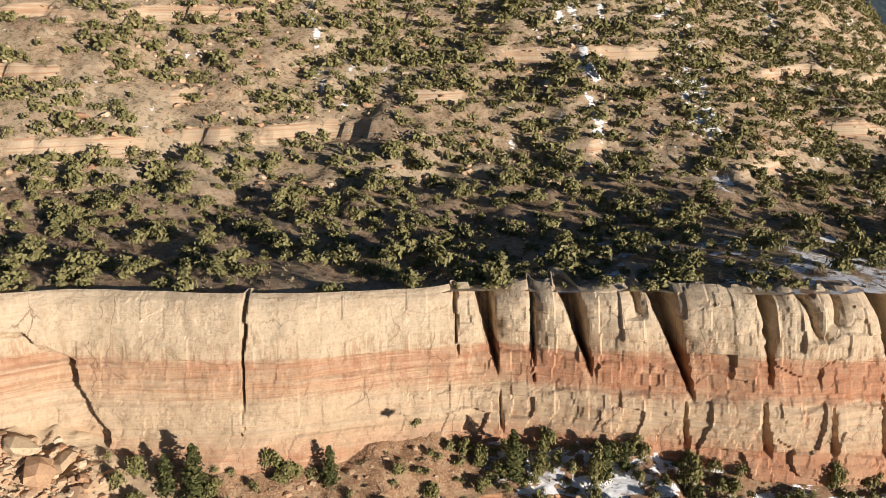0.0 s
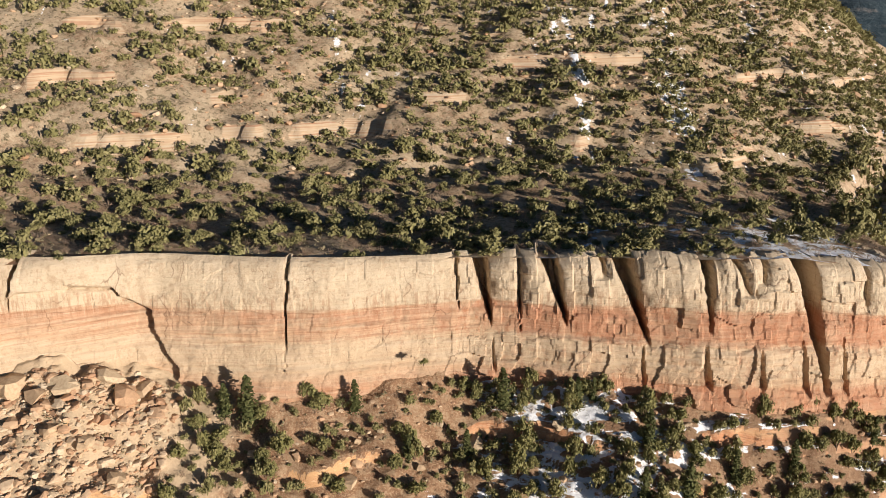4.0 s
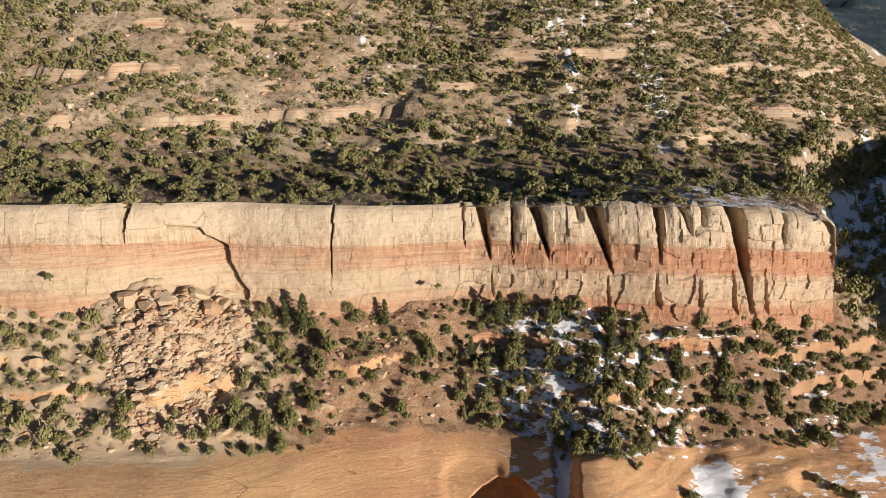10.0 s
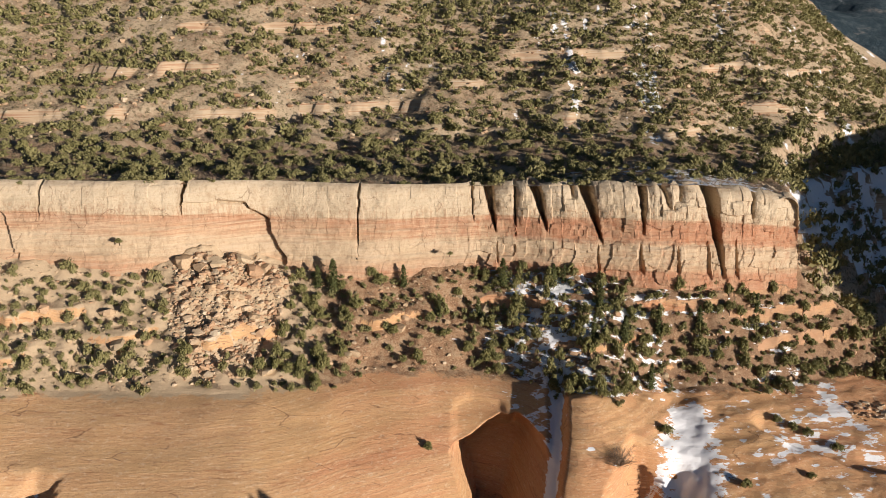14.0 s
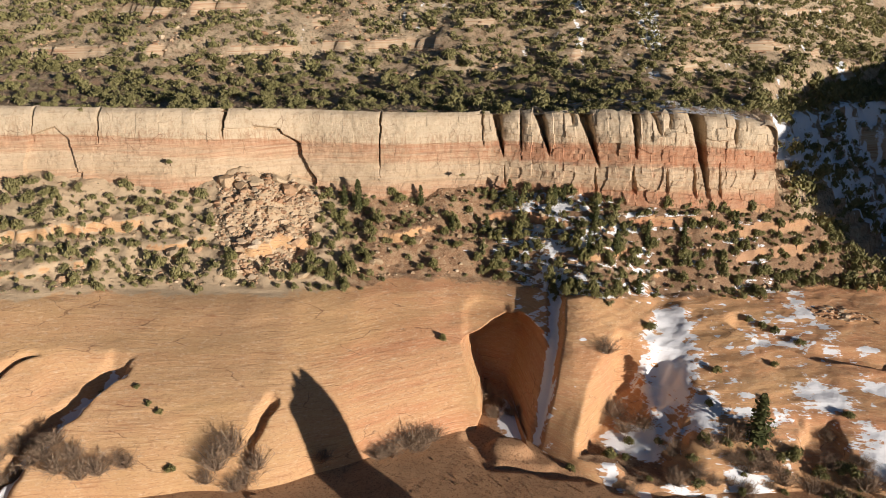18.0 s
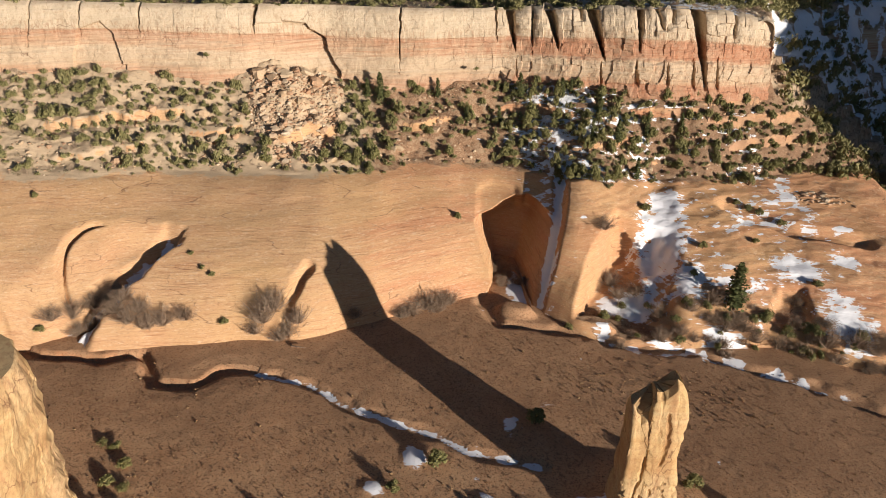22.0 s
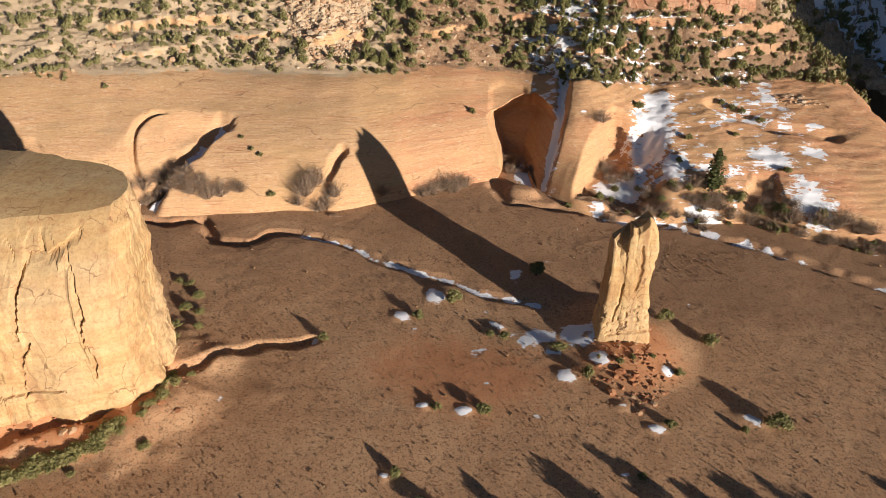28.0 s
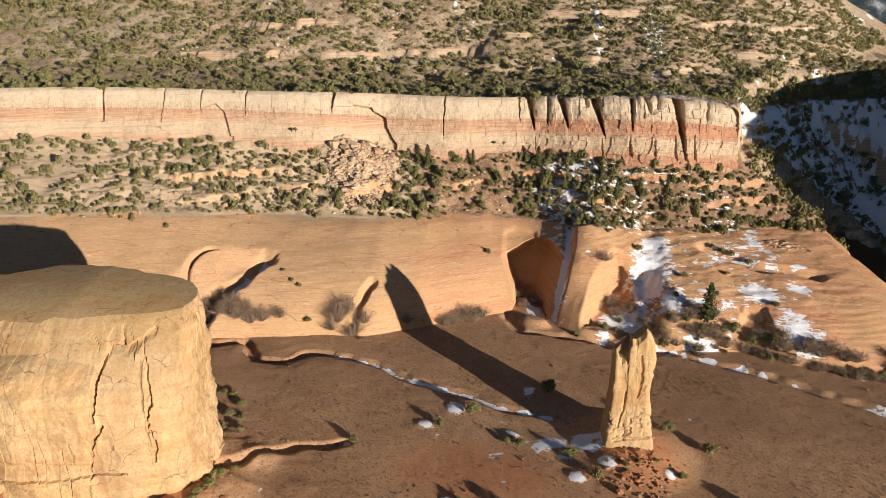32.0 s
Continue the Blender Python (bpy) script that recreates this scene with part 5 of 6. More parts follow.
def fir(seed, leaves=620):
    """A narrow conifer two metres across and about five high."""
    rng = np.random.default_rng(seed)
    z = 4.9 * rng.uniform(0.0, 1.0, leaves) ** 0.85 + 0.3
    ang = rng.uniform(0, 2 * np.pi, leaves)
    tier = 0.84 + 0.16 * np.cos(z * 8.0 + ang * 2 + rng.uniform(0, 6))
    lop = 1 + 0.25 * np.cos(ang * 3 + z * 2) + 0.15 * np.cos(ang * 5 - z * 3)
    r = 1.15 * (1 - (z - 0.3) / 5.0) ** 0.62 * tier * lop * np.sqrt(rng.uniform(0.08, 1, leaves))
    at = np.stack([r * np.cos(ang), r * np.sin(ang), z - 0.18 * r], 1)
    nrm = np.stack([0.5 * np.cos(ang), 0.5 * np.sin(ang), np.ones(leaves)], 1) + 0.6 * rng.normal(size=(leaves, 3))
    nrm /= np.linalg.norm(nrm, axis=1)[:, None]
    pieces = [quads_at(at, nrm, 0.15, rng, 0.7)]
    for zz in np.linspace(0.7, 4.4, 9):
        s = 0.62 * (1 - zz / 5.4)
        v = LUMP[0] * (1 + 0.3 * rng.normal(size=(len(LUMP[0]), 1))) * s * np.array([1, 1, 0.7])
        pieces.append((v + (0, 0, zz), LUMP[1]))
    return join(pieces), tube([(0, 0, -0.4), (0.02, 0, 1.5), (0, 0.02, 3.2), (0, 0, 5.1)], [0.13, 0.10, 0.06, 0.012], 7)


def twigs(seed, n=150):
    """A bare shrub of many thin upright stems, about two metres across."""
    rng = np.random.default_rng(seed)
    out = []
    ang, lean = rng.uniform(0, 2 * np.pi, n), rng.uniform(0.05, 0.95, n) ** 0.8
    ln = rng.uniform(0.6, 1.35, n)
    b = np.stack([0.16 * np.cos(ang) * lean, 0.16 * np.sin(ang) * lean, np.zeros(n) - 0.1], 1)
    d = np.stack([np.cos(ang) * lean, np.sin(ang) * lean, 1.25 - 0.5 * lean], 1)
    mid = b + d * ln[:, None] * 0.5 + 0.08 * rng.normal(size=(n, 3))
    tip = b + d * ln[:, None] + 0.12 * rng.normal(size=(n, 3))
    side = np.cross(d, rng.normal(size=(n, 3)))
    side /= np.linalg.norm(side, axis=1)[:, None]
    w = 0.018
    v = np.stack([b - side * w, b + side * w, mid + side * w, mid - side * w, tip + side * w * 0.4, tip - side * w * 0.4], 1).reshape(-1, 3)
    i = 6 * np.arange(n)[:, None]
    f = np.concatenate([i + [0, 1, 2, 3], i + [3, 2, 4, 5]])
    out.append((v, f))
    m = 3 * n
    k = rng.integers(0, n, m)
    t = rng.uniform(0.35, 1.0, m)[:, None]
    p = mid[k] * (1 - t) + tip[k] * t
    e = p + (0.30 * rng.normal(size=(m, 3)) + (0, 0, 0.14)) * rng.uniform(0.4, 1.0, m)[:, None]
    sd = np.cross(e - p, rng.normal(size=(m, 3)))
    sd /= np.linalg.norm(sd, axis=1)[:, None] + 1e-9
    v2 = np.stack([p - sd * 0.010, p + sd * 0.010, e + sd * 0.006, e - sd * 0.006], 1).reshape(-1, 3)
    return (v, f), (v2, np.arange(4 * m).reshape(m, 4))


JUNIPERS = []
for sd in range(9):
    crown, wood = juniper(300 + sd, 850, 0.85 + 0.06 * (sd % 4))
    JUNIPERS.append((mesh_of("crown", *crown, M_LEAF, False), mesh_of("trunk", *wood, M_BARK), crown, wood))
FIRS = []
for sd in range(4):
    crown, wood = fir(340 + sd)
    FIRS.append((mesh_of("crown", *crown, M_FIR, False), mesh_of("trunk", *wood, M_BARK)))
BRUSH = [(mesh_of("crown", *j[2], M_BRUSH, False), j[1]) for j in JUNIPERS[:5]]
SHRUBS = []
for sd in range(5):
    stems, fine = twigs(360 + sd)
    SHRUBS.append((mesh_of("base", *stems, M_TWIG), mesh_of("crown", *fine, M_TWIG)))
FAR_JUNIPERS = [juniper(400 + sd, 58, 0.9 + 0.06 * (sd % 3), 2, 0.19)[0] for sd in range(10)]
BENCH_JUNIPERS = [juniper(420 + sd, 230, 0.9 + 0.06 * (sd % 3), 4, 0.125)[0] for sd in range(10)]


def plant(kind, x, y, size, label, category="tree", group="", z=None, tall=1.0, rng=random):
    names = {"leafy_shrub": (BRUSH, "crown", "trunk"), "juniper_tree": (JUNIPERS, "crown", "trunk"), "fir_tree": (FIRS, "crown", "trunk"), "bare_shrub": (SHRUBS, "base", "crown")}
    kinds, a, b = names[kind]
    pick = kinds[rng.randrange(len(kinds))]
    z = Lie.at(x, y) - 0.1 if z is None else z
    ob = thing(kind, label, category, group, (x, y, z), rng.uniform(0, 6.28), 1.0)
    ob.scale = (size / 2, size / 2, size / 2 * tall)
    part(a, pick[0], ob)
    part(b, pick[1], ob)
    return ob


def scattered(x0, x1, y0, y1, step, density, seed):
    """Places about step apart, kept by a density of 0 to 1."""
    rng = np.random.default_rng(seed)
    X, Y = np.meshgrid(np.arange(x0, x1, step), np.arange(y0, y1, step), indexing="ij")
    X = (X + rng.uniform(-0.48, 0.48, X.shape) * step).ravel()
    Y = (Y + rng.uniform(-0.48, 0.48, Y.shape) * step).ravel()
    keep = rng.uniform(0, 1, X.shape) < density(X, Y)
    return X[keep], Y[keep], rng


def steepness(x, y):
    e = 0.7
    return np.hypot(ground_at(x + e, y) - ground_at(x - e, y), ground_at(x, y + e) - ground_at(x, y - e)) / (2 * e)


def strewn(name, shapes, x, y, size, rng, material, label, category, tall=(0.8, 1.15), sink=0.1, smooth=False):
    """Many small pieces as one mesh."""
    z = ground_at(x, y) - sink * size
    pieces = []
    for k in range(len(x)):
        v, f = shapes[rng.integers(0, len(shapes))]
        t = rng.uniform(0, 6.28)
        c, s = math.cos(t), math.sin(t)
        q = v * (size[k] / 2) * np.array([1, 1, rng.uniform(*tall)])
        pieces.append((np.stack([q[:, 0] * c - q[:, 1] * s + x[k], q[:, 0] * s + q[:, 1] * c + y[k], q[:, 2] + z[k]], 1), f))
    ob = new(name, mesh_of(name, *join(pieces), material, smooth))
    return tagged(ob, label, category, kind="stuff")


def woods():
    def bench(x, y):
        clump = fbm(x / 9, y / 9, seed=201, octaves=3)
        d = y - cliff_foot_y(x)
        return np.clip(0.68 + 0.55 * clump, 0, 1) * sstep(5.0, 7.0, d + 1.5 * clump - 8 * sstep(48, 60, x)) * (x < edge_x(y) - 1) * (y < hill_y(x) + 6)
    x, y, rng = scattered(-190, 210, -30, 170, 2.9, bench, 211)
    strewn("bench_woodland", BENCH_JUNIPERS, x, y, np.clip(rng.lognormal(0.9, 0.42, len(x)), 0.8, 4.6), rng, M_LEAF_FAR, "dense olive green juniper and pinyon woodland on the bench", "woodland", (0.8, 1.25))

    def hill(x, y):
        clump = fbm(x / 13, y / 13, seed=203, octaves=3)
        up = y - hill_y(x)
        return np.clip(0.76 + 0.6 * clump + 0.18 * sstep(-30, 30, x) + 0.3 * sstep(45, 90, x), 0, 1) * (up > 2) * (up < 100) * (x - edge_x(y) < -1) * (x > -0.74 * (y + 245)) * (x < 0.62 * (y + 160)) * sstep(1.6, 1.2, steepness(x, y))
    x, y, rng = scattered(-250, 230, 36, 255, 2.5, hill, 213)
    far = np.hypot(x, y + 75)
    strewn("hillside_woodland", FAR_JUNIPERS, x, y, np.clip(rng.lognormal(1.02, 0.38, len(x)), 1.0, 5.0), rng, M_LEAF_FAR, "scattered olive junipers and shrubs over the hillside", "woodland")

    def canyon(x, y):
        clump = fbm(x / 11, y / 11, seed=205, octaves=3)
        past = x - brink_x(y)
        return np.clip(0.30 + 0.45 * sstep(2, -3, past) + 0.6 * clump, 0, 1) * (x - edge_x(y) > -1) * (y < hill_y(x) + 12) * (x < 0.60 * (y + 245) + 16) * (1 - 0.35 * sstep(-3, 0, past) * sstep(10, 4, past) * sstep(30, 45, y)) * (x > 80)
    x, y, rng = scattered(78, 230, -4, 200, 2.7, canyon, 215)
    strewn("canyon_woodland", FAR_JUNIPERS, x, y, np.clip(rng.lognormal(1.15, 0.3, len(x)), 1.2, 5.0), rng, M_LEAF_FAR, "dark junipers among snow in the shaded side canyon", "woodland", (1.0, 1.6))

    def talus(x, y):
        clump = fbm(x / 8, y / 8, seed=207, octaves=3)
        t = y - rim_y(x)
        cone = blob(x, y, -48, -6, 14, 16)
        return np.clip(0.88 + 0.5 * clump + 0.22 * sstep(0, 30, x) - 0.2 * sstep(-60, -100, x), 0, 1) * sstep(-3.4, -0.6, t + 1.8 * clump) * (y < cliff_foot_y(x) - 0.6) * (cone < 0.12) * (x < 128) * (1 - 0.5 * np.clip(2 * blob(x, y, 19, -8, 15, 13), 0, 1))
    x, y, rng = scattered(-168, 2, -68, 16, 2.05, talus, 217)
    x2, y2, rng = scattered(2, 128, -68, 16, 1.65, talus, 218)
    x, y = np.r_[x, x2], np.r_[y, y2]
    size = np.clip(rng.lognormal(0.56, 0.42, len(x)), 0.7, 3.4)
    near = (x > -62) & (x < 92)
    order = np.argsort(-size * near)
    own = order[:165]
    rest = order[165:]
    pick = random.Random(5)
    for k in own:
        plant("juniper_tree", float(x[k]), float(y[k]), float(size[k]), "bushy olive green juniper on the red talus bench", group="junipers on the talus", tall=1.1 + 0.9 * pick.random(), rng=pick)
    strewn("talus_shrubs", BENCH_JUNIPERS, x[rest], y[rest], size[rest], rng, M_LEAF_FAR, "low olive shrubs and small junipers on the talus", "shrubs", (0.9, 2.0))

    # low scrub and grass clumps over the bench, the hill and the talus
    def scrub(x, y):
        c = fbm(x / 6, y / 6, seed=208, octaves=3)
        d = y - cliff_foot_y(x)
        ok = ((y > rim_y(x) + 0.5) & (d < -0.4)) | (d > 7)
        return np.clip(0.62 + 0.5 * c, 0, 1) * ok * (x < edge_x(y)) * (np.abs(x) < 0.66 * (y + 200)) * (y < hill_y(x) + 62)
    low = []
    for k in range(8):
        rg = np.random.default_rng(460 + k)
        d = rg.normal(size=(16, 3))
        d[:, 2] = np.abs(d[:, 2])
        d /= np.linalg.norm(d, axis=1)[:, None]
        nrm = d + 0.9 * rg.normal(size=d.shape)
        nrm /= np.linalg.norm(nrm, axis=1)[:, None]
        low.append(quads_at(d * rg.uniform(0.25, 0.95, (16, 1)) * (1, 1, 0.8), nrm, 0.30, rg, 0.5))
    x, y, rng = scattered(-150, 190, -45, 200, 1.75, scrub, 220)
    strewn("low_scrub", low, x, y, np.clip(rng.lognormal(-0.15, 0.4, len(x)), 0.4, 1.8), rng, M_SCRUB, "low grey olive scrub and dry grass clumps", "scrub", (0.7, 1.1), 0.0)

    # bare grey brush between the evergreens
    def brush(x, y):
        c = fbm(x / 6, y / 6, seed=209, octaves=3)
        return np.clip(0.45 + 0.5 * c, 0, 1) * (y > rim_y(x) - 1) * (y < 62) * ((y < cliff_foot_y(x) - 0.5) | (y > cliff_foot_y(x) + 8)) * (x < edge_x(y) + 30)
    x, y, rng = scattered(-120, 100, -50, 62, 2.5, brush, 219)
    shapes = [join(twigs(440 + k, 26)) for k in range(4)]
    strewn("grey_brush", shapes, x, y, rng.uniform(0.9, 2.2, len(x)), rng, M_TWIG, "leafless grey brown brush", "brush")


woods()

pick = random.Random(11)
# conifers against the foot of the cliff
for x, y, h, w in ((-26.5, 0.0, 7.6, 3.6), (-30.0, 0.5, 5.2, 2.6), (-11.4, 2.6, 5.4, 2.6), (10.6, 3.4, 6.8, 3.4), (21.6, 2.2, 5.4, 2.4), (24.0, 2.6, 4.2, 1.6), (31.0, -3.0, 6.2, 2.6), (35.5, -8.0, 6.4, 2.7), (43.5, -4.2, 5.2, 2.2), (40.0, -14.0, 6.0, 2.4), (52.5, -3.0, 5.0, 2.2), (5.0, -0.8, 4.6, 2.0), (28.5, -10.5, 5.4, 2.2), (66.0, 0.5, 4.6, 2.2), (-3.5, -2.0, 4.2, 2.0)):
    plant("fir_tree", x, y, w, "dark green conifer at the foot of the cliff", group="conifers by the cliff", tall=h / 2.55 / w * 1.0, rng=pick)
# junipers on the valley floor
for x, y, s in ((-31, -111.5, 2.5), (-13.7, -102.6, 3.2), (-6.8, -96.0, 4.8), (0.6, -106.2, 2.4), (3.6, -106.6, 2.6), (10.5, -84.6, 5.0), (13.8, -108.6, 3.6), (18.6, -115.8, 3.4), (26.4, -106.8, 2.2), (36.0, -97.8, 4.0), (43.9, -104.0, 4.2), (35.6, -114.0, 2.8),
                (50.6, -124.6, 5.2), (31.8, -126.6, 2.6), (-8.4, -126.8, 2.4), (-0.2, -127, 3.4), (-13.6, -141.6, 2.8), (25.2, -138, 2.2), (44.5, -126.5, 2.0), (-9.0, -147.0, 3.2), (24.6, -113.2, 2.0)):
    plant("juniper_tree", x, y, s, "round dark juniper on the brown valley floor", group="junipers on the valley floor", tall=pick.uniform(0.85, 1.1), rng=pick)

# the pine on the slickrock and its neighbours along the foot
plant("fir_tree", 56.0, -50.5, 5.6, "tall open pine on a snowy ledge", tall=0.8, rng=pick)
for x, y, s in ((38.3, -47, 2.6), (43.1, -52.8, 2.8), (50, -51, 2.8), (62.5, -52, 3.4), (58.0, -48.5, 3.0), (70.1, -57.5, 4.0), (-88.6, -70.5, 2.4), (-52.8, -65, 2.6), (-5.1, -30.8, 2.2), (40.2, -25.0, 3.4), (64.4, -18.7, 2.6), (67.0, -20.2, 2.8), (69.3, -21.6, 2.4), (73.6, -24.7, 3.0), (65.1, -33.0, 2.2), (52.1, -35.7, 2.4),
                (-97.4, -46.6, 2.2), (-70.5, -50.5, 1.8), (-58.9, -56.6, 1.6), (-56.6, -57.6, 1.8), (20.0, -53.0, 2.6), (60.5, -42.0, 2.2), (48.5, -44.0, 2.6), (32.5, -46.5, 2.4), (-62.0, -53.5, 1.5), (75.5, -45.0, 2.8), (80.0, -58.0, 2.6)):
    plant("juniper_tree", x, y, s, "dark juniper rooted in the slickrock", group="junipers on the slickrock", tall=pick.uniform(0.9, 1.3), rng=pick)
for x, y, s in ((-83.9, -66, 4.2), (-80.6, -63, 3.6), (-76.0, -66.5, 3.8), (-71.3, -68, 4.2), (-67.5, -68, 4.0), (-64.8, -67, 4.4), (-60.4, -65.6, 3.6), (-45.0, -63.5, 4.6), (-43.0, -61.5, 4.8), (-40.0, -63.0, 4.2), (-38.0, -62.5, 3.6), (-14.9, -52.4, 4.0), (-11.9, -49.5, 4.8), (-9.0, -48.5, 4.2), (-6.7, -47, 4.0),
                (2.5, -33, 3.8), (4.6, -31, 3.4), (9.7, -36.7, 3.0), (28.9, -36, 3.6), (30.5, -39.5, 3.8), (32.0, -43.4, 3.4), (36.0, -43.0, 3.6), (40.5, -49.5, 3.4), (46.5, -51.5, 3.0), (53.5, -54.5, 3.4), (57.4, -54, 3.8), (60.0, -55.0, 3.6), (65.5, -55.5, 3.4), (71.4, -46.5, 3.0), (75.0, -57.0, 4.2), (80.9, -57.4, 4.4), (84.0, -58.5, 4.0), (86.6, -57.8, 4.2), (90.0, -59, 4.0), (-87.0, -68.5, 3.4), (-27.0, -57.5, 2.8), (-74.5, -60.5, 3.0), (-76.5, -63.0, 3.2), (-78.5, -61.0, 3.0), (-73.0, -64.5, 3.2), (-79.5, -66.5, 3.4), (-82.5, -68.0, 3.2), (-74.0, -66.8, 3.4), (-69.5, -66.0, 3.0), (-46.5, -65.0, 3.2), (-41.5, -65.0, 3.4), (-17.0, -53.6, 3.0), (-9.5, -50.5, 3.4), (7.0, -34.0, 3.0), (5.5, -38.0, 2.8)):
    plant("bare_shrub", x, y, s * 1.45, "leafless grey brown shrub at the foot of the slickrock", "shrub", "bare shrubs along the slickrock", tall=pick.uniform(0.75, 1.0), rng=pick)
# brush round the butte and the spire
for x, y, s in ((-74.5, -149.5, 2.6), (-70.3, -148.4, 3.0), (-68.0, -147.6, 2.6), (-66.1, -146.4, 3.0), (-63.7, -144.4, 2.8), (-60.3, -142.4, 3.0), (-58.0, -139.6, 2.8), (-55.8, -136, 2.6), (-54.0, -131.6, 3.4), (-54.6, -128.9, 3.0), (-57.0, -121.5, 2.8), (-60.0, -105.3, 3.4), (-58.7, -101.4, 3.4), (-55.6, -110.6, 2.8), (-57.6, -116.8, 2.8), (-64.5, -97.0, 2.6),
                (27.2, -112.0, 2.0), (21.2, -111.8, 1.8), (31.0, -111.2, 1.7)):
    plant("leafy_shrub", x, y, s, "yellow green shrub in red soil under the rock", "shrub", "shrubs under the butte", tall=pick.uniform(0.6, 0.8), rng=pick)
# trees whose shadows reach into the valley from nearer the camera
for x, y, s in ((-2.6, -152.0, 3.6), (11.7, -155.0, 4.4), (22.8, -149.5, 5.2), (35.0, -149.0, 5.0), (43.6, -150.0, 4.6), (53.0, -151.0, 5.2), (59.0, -150.0, 4.4), (76.0, -146.0, 5.0), (67.0, -155.0, 5.0), (30.0, -158.0, 4.6)):
    plant("juniper_tree", x, y, s, "round dark juniper on the brown valley floor", group="junipers on the valley floor", tall=pick.uniform(1.15, 1.45), rng=pick)
# a hedge of brush along the gulch under the butte
for k in range(13):
    x, y = -75.0 + 1.35 * k + pick.uniform(-0.5, 0.5), -151.5 + 1.02 * k + pick.uniform(-0.8, 0.8)
    plant("leafy_shrub", x, y, pick.uniform(3.4, 5.0), "yellow green shrub in red soil under the rock", "shrub", "shrubs under the butte", tall=pick.uniform(0.6, 0.8), rng=pick)
for x, y, s in ((-53.5, -141.0, 2.6), (-55.5, -133.8, 3.0), (-53.2, -128.0, 2.8), (-55.2, -125.0, 2.6), (-59.5, -111.5, 2.4), (-57.0, -106.0, 2.6), (-62.0, -97.5, 2.6), (-51.6, -125.2, 1.8), (-63.0, -147.0, 1.8)):
    plant("leafy_shrub", x, y, s, "yellow green shrub in red soil under the rock", "shrub", "shrubs under the butte", tall=pick.uniform(0.65, 0.85), rng=pick)


def foot_brush():
    """Junipers and bare shrubs in the strip between the slickrock and the floor."""
    def strip(x, y):
        d = y - foot_y(x)
        c = fbm(x / 7, y / 7, seed=261, octaves=2)
        return np.clip(0.55 + 0.7 * c, 0, 1) * sstep(-3.5, -1.5, d) * sstep(9, 3, d) * sstep(26, 34, x) * 0.9
    x, y, rng = scattered(25, 104, -72, -40, 2.2, strip, 263)
    for k in range(len(x)):
        size = float(np.clip(rng.lognormal(0.85, 0.35), 1.2, 4.2))
        if rng.uniform() < 0.45:
            plant("juniper_tree", float(x[k]), float(y[k]), size, "dark juniper rooted in the slickrock", group="junipers on the slickrock", tall=pick.uniform(0.9, 1.4), rng=pick)
        else:
            plant("bare_shrub", float(x[k]), float(y[k]), size * 1.6, "leafless grey brown shrub at the foot of the slickrock", "shrub", "bare shrubs along the slickrock", tall=pick.uniform(0.75, 1.0), rng=pick)


foot_brush()
# one bush that grows out of the cliff face
plant("juniper_tree", -69.3, -6.4, 2.3, "small juniper rooted in the cliff face", z=45.6, tall=0.9, rng=pick)
plant("juniper_tree", -1.2, 4.0, 1.6, "small juniper rooted in the cliff face", z=39.6, tall=1.1, rng=pick)


# ---- rocks ----
def rock_shape(seed, cuts=7):
    """An angular block of 24 faces, about two metres across."""
    rng = np.random.default_rng(seed)
    v = LUMP[0] * (1 + 0.12 * rng.normal(size=(len(LUMP[0]), 1))) * 1.25
    for _ in range(cuts):
        n = rng.normal(size=3)
        n /= np.linalg.norm(n)
        d = v @ n - rng.uniform(0.55, 0.85)
        v = v - np.clip(d, 0, None)[:, None] * n
    return v * np.array([1.0, rng.uniform(0.65, 0.95), rng.uniform(0.5, 0.85)]), LUMP[1]


ROCKS = [rock_shape(500 + k) for k in range(14)]
ROCK_MESHES = [mesh_of("boulder", *r, M_BOULDER, False) for r in ROCKS]


def boulder(x, y, size, label, group="", z=None, name="boulder", rng=random, flat=1.0):
    ob = new(name, ROCK_MESHES[rng.randrange(len(ROCK_MESHES))])
    z = Lie.at(x, y) + 0.12 * size * flat if z is None else z
    ob.matrix_world = Matrix.LocRotScale((x, y, z), Euler((rng.uniform(-0.3, 0.3), rng.uniform(-0.3, 0.3), rng.uniform(0, 6.28))), (size / 2, size / 2, size / 2 * flat))
    return tagged(ob, label, "boulder", group)


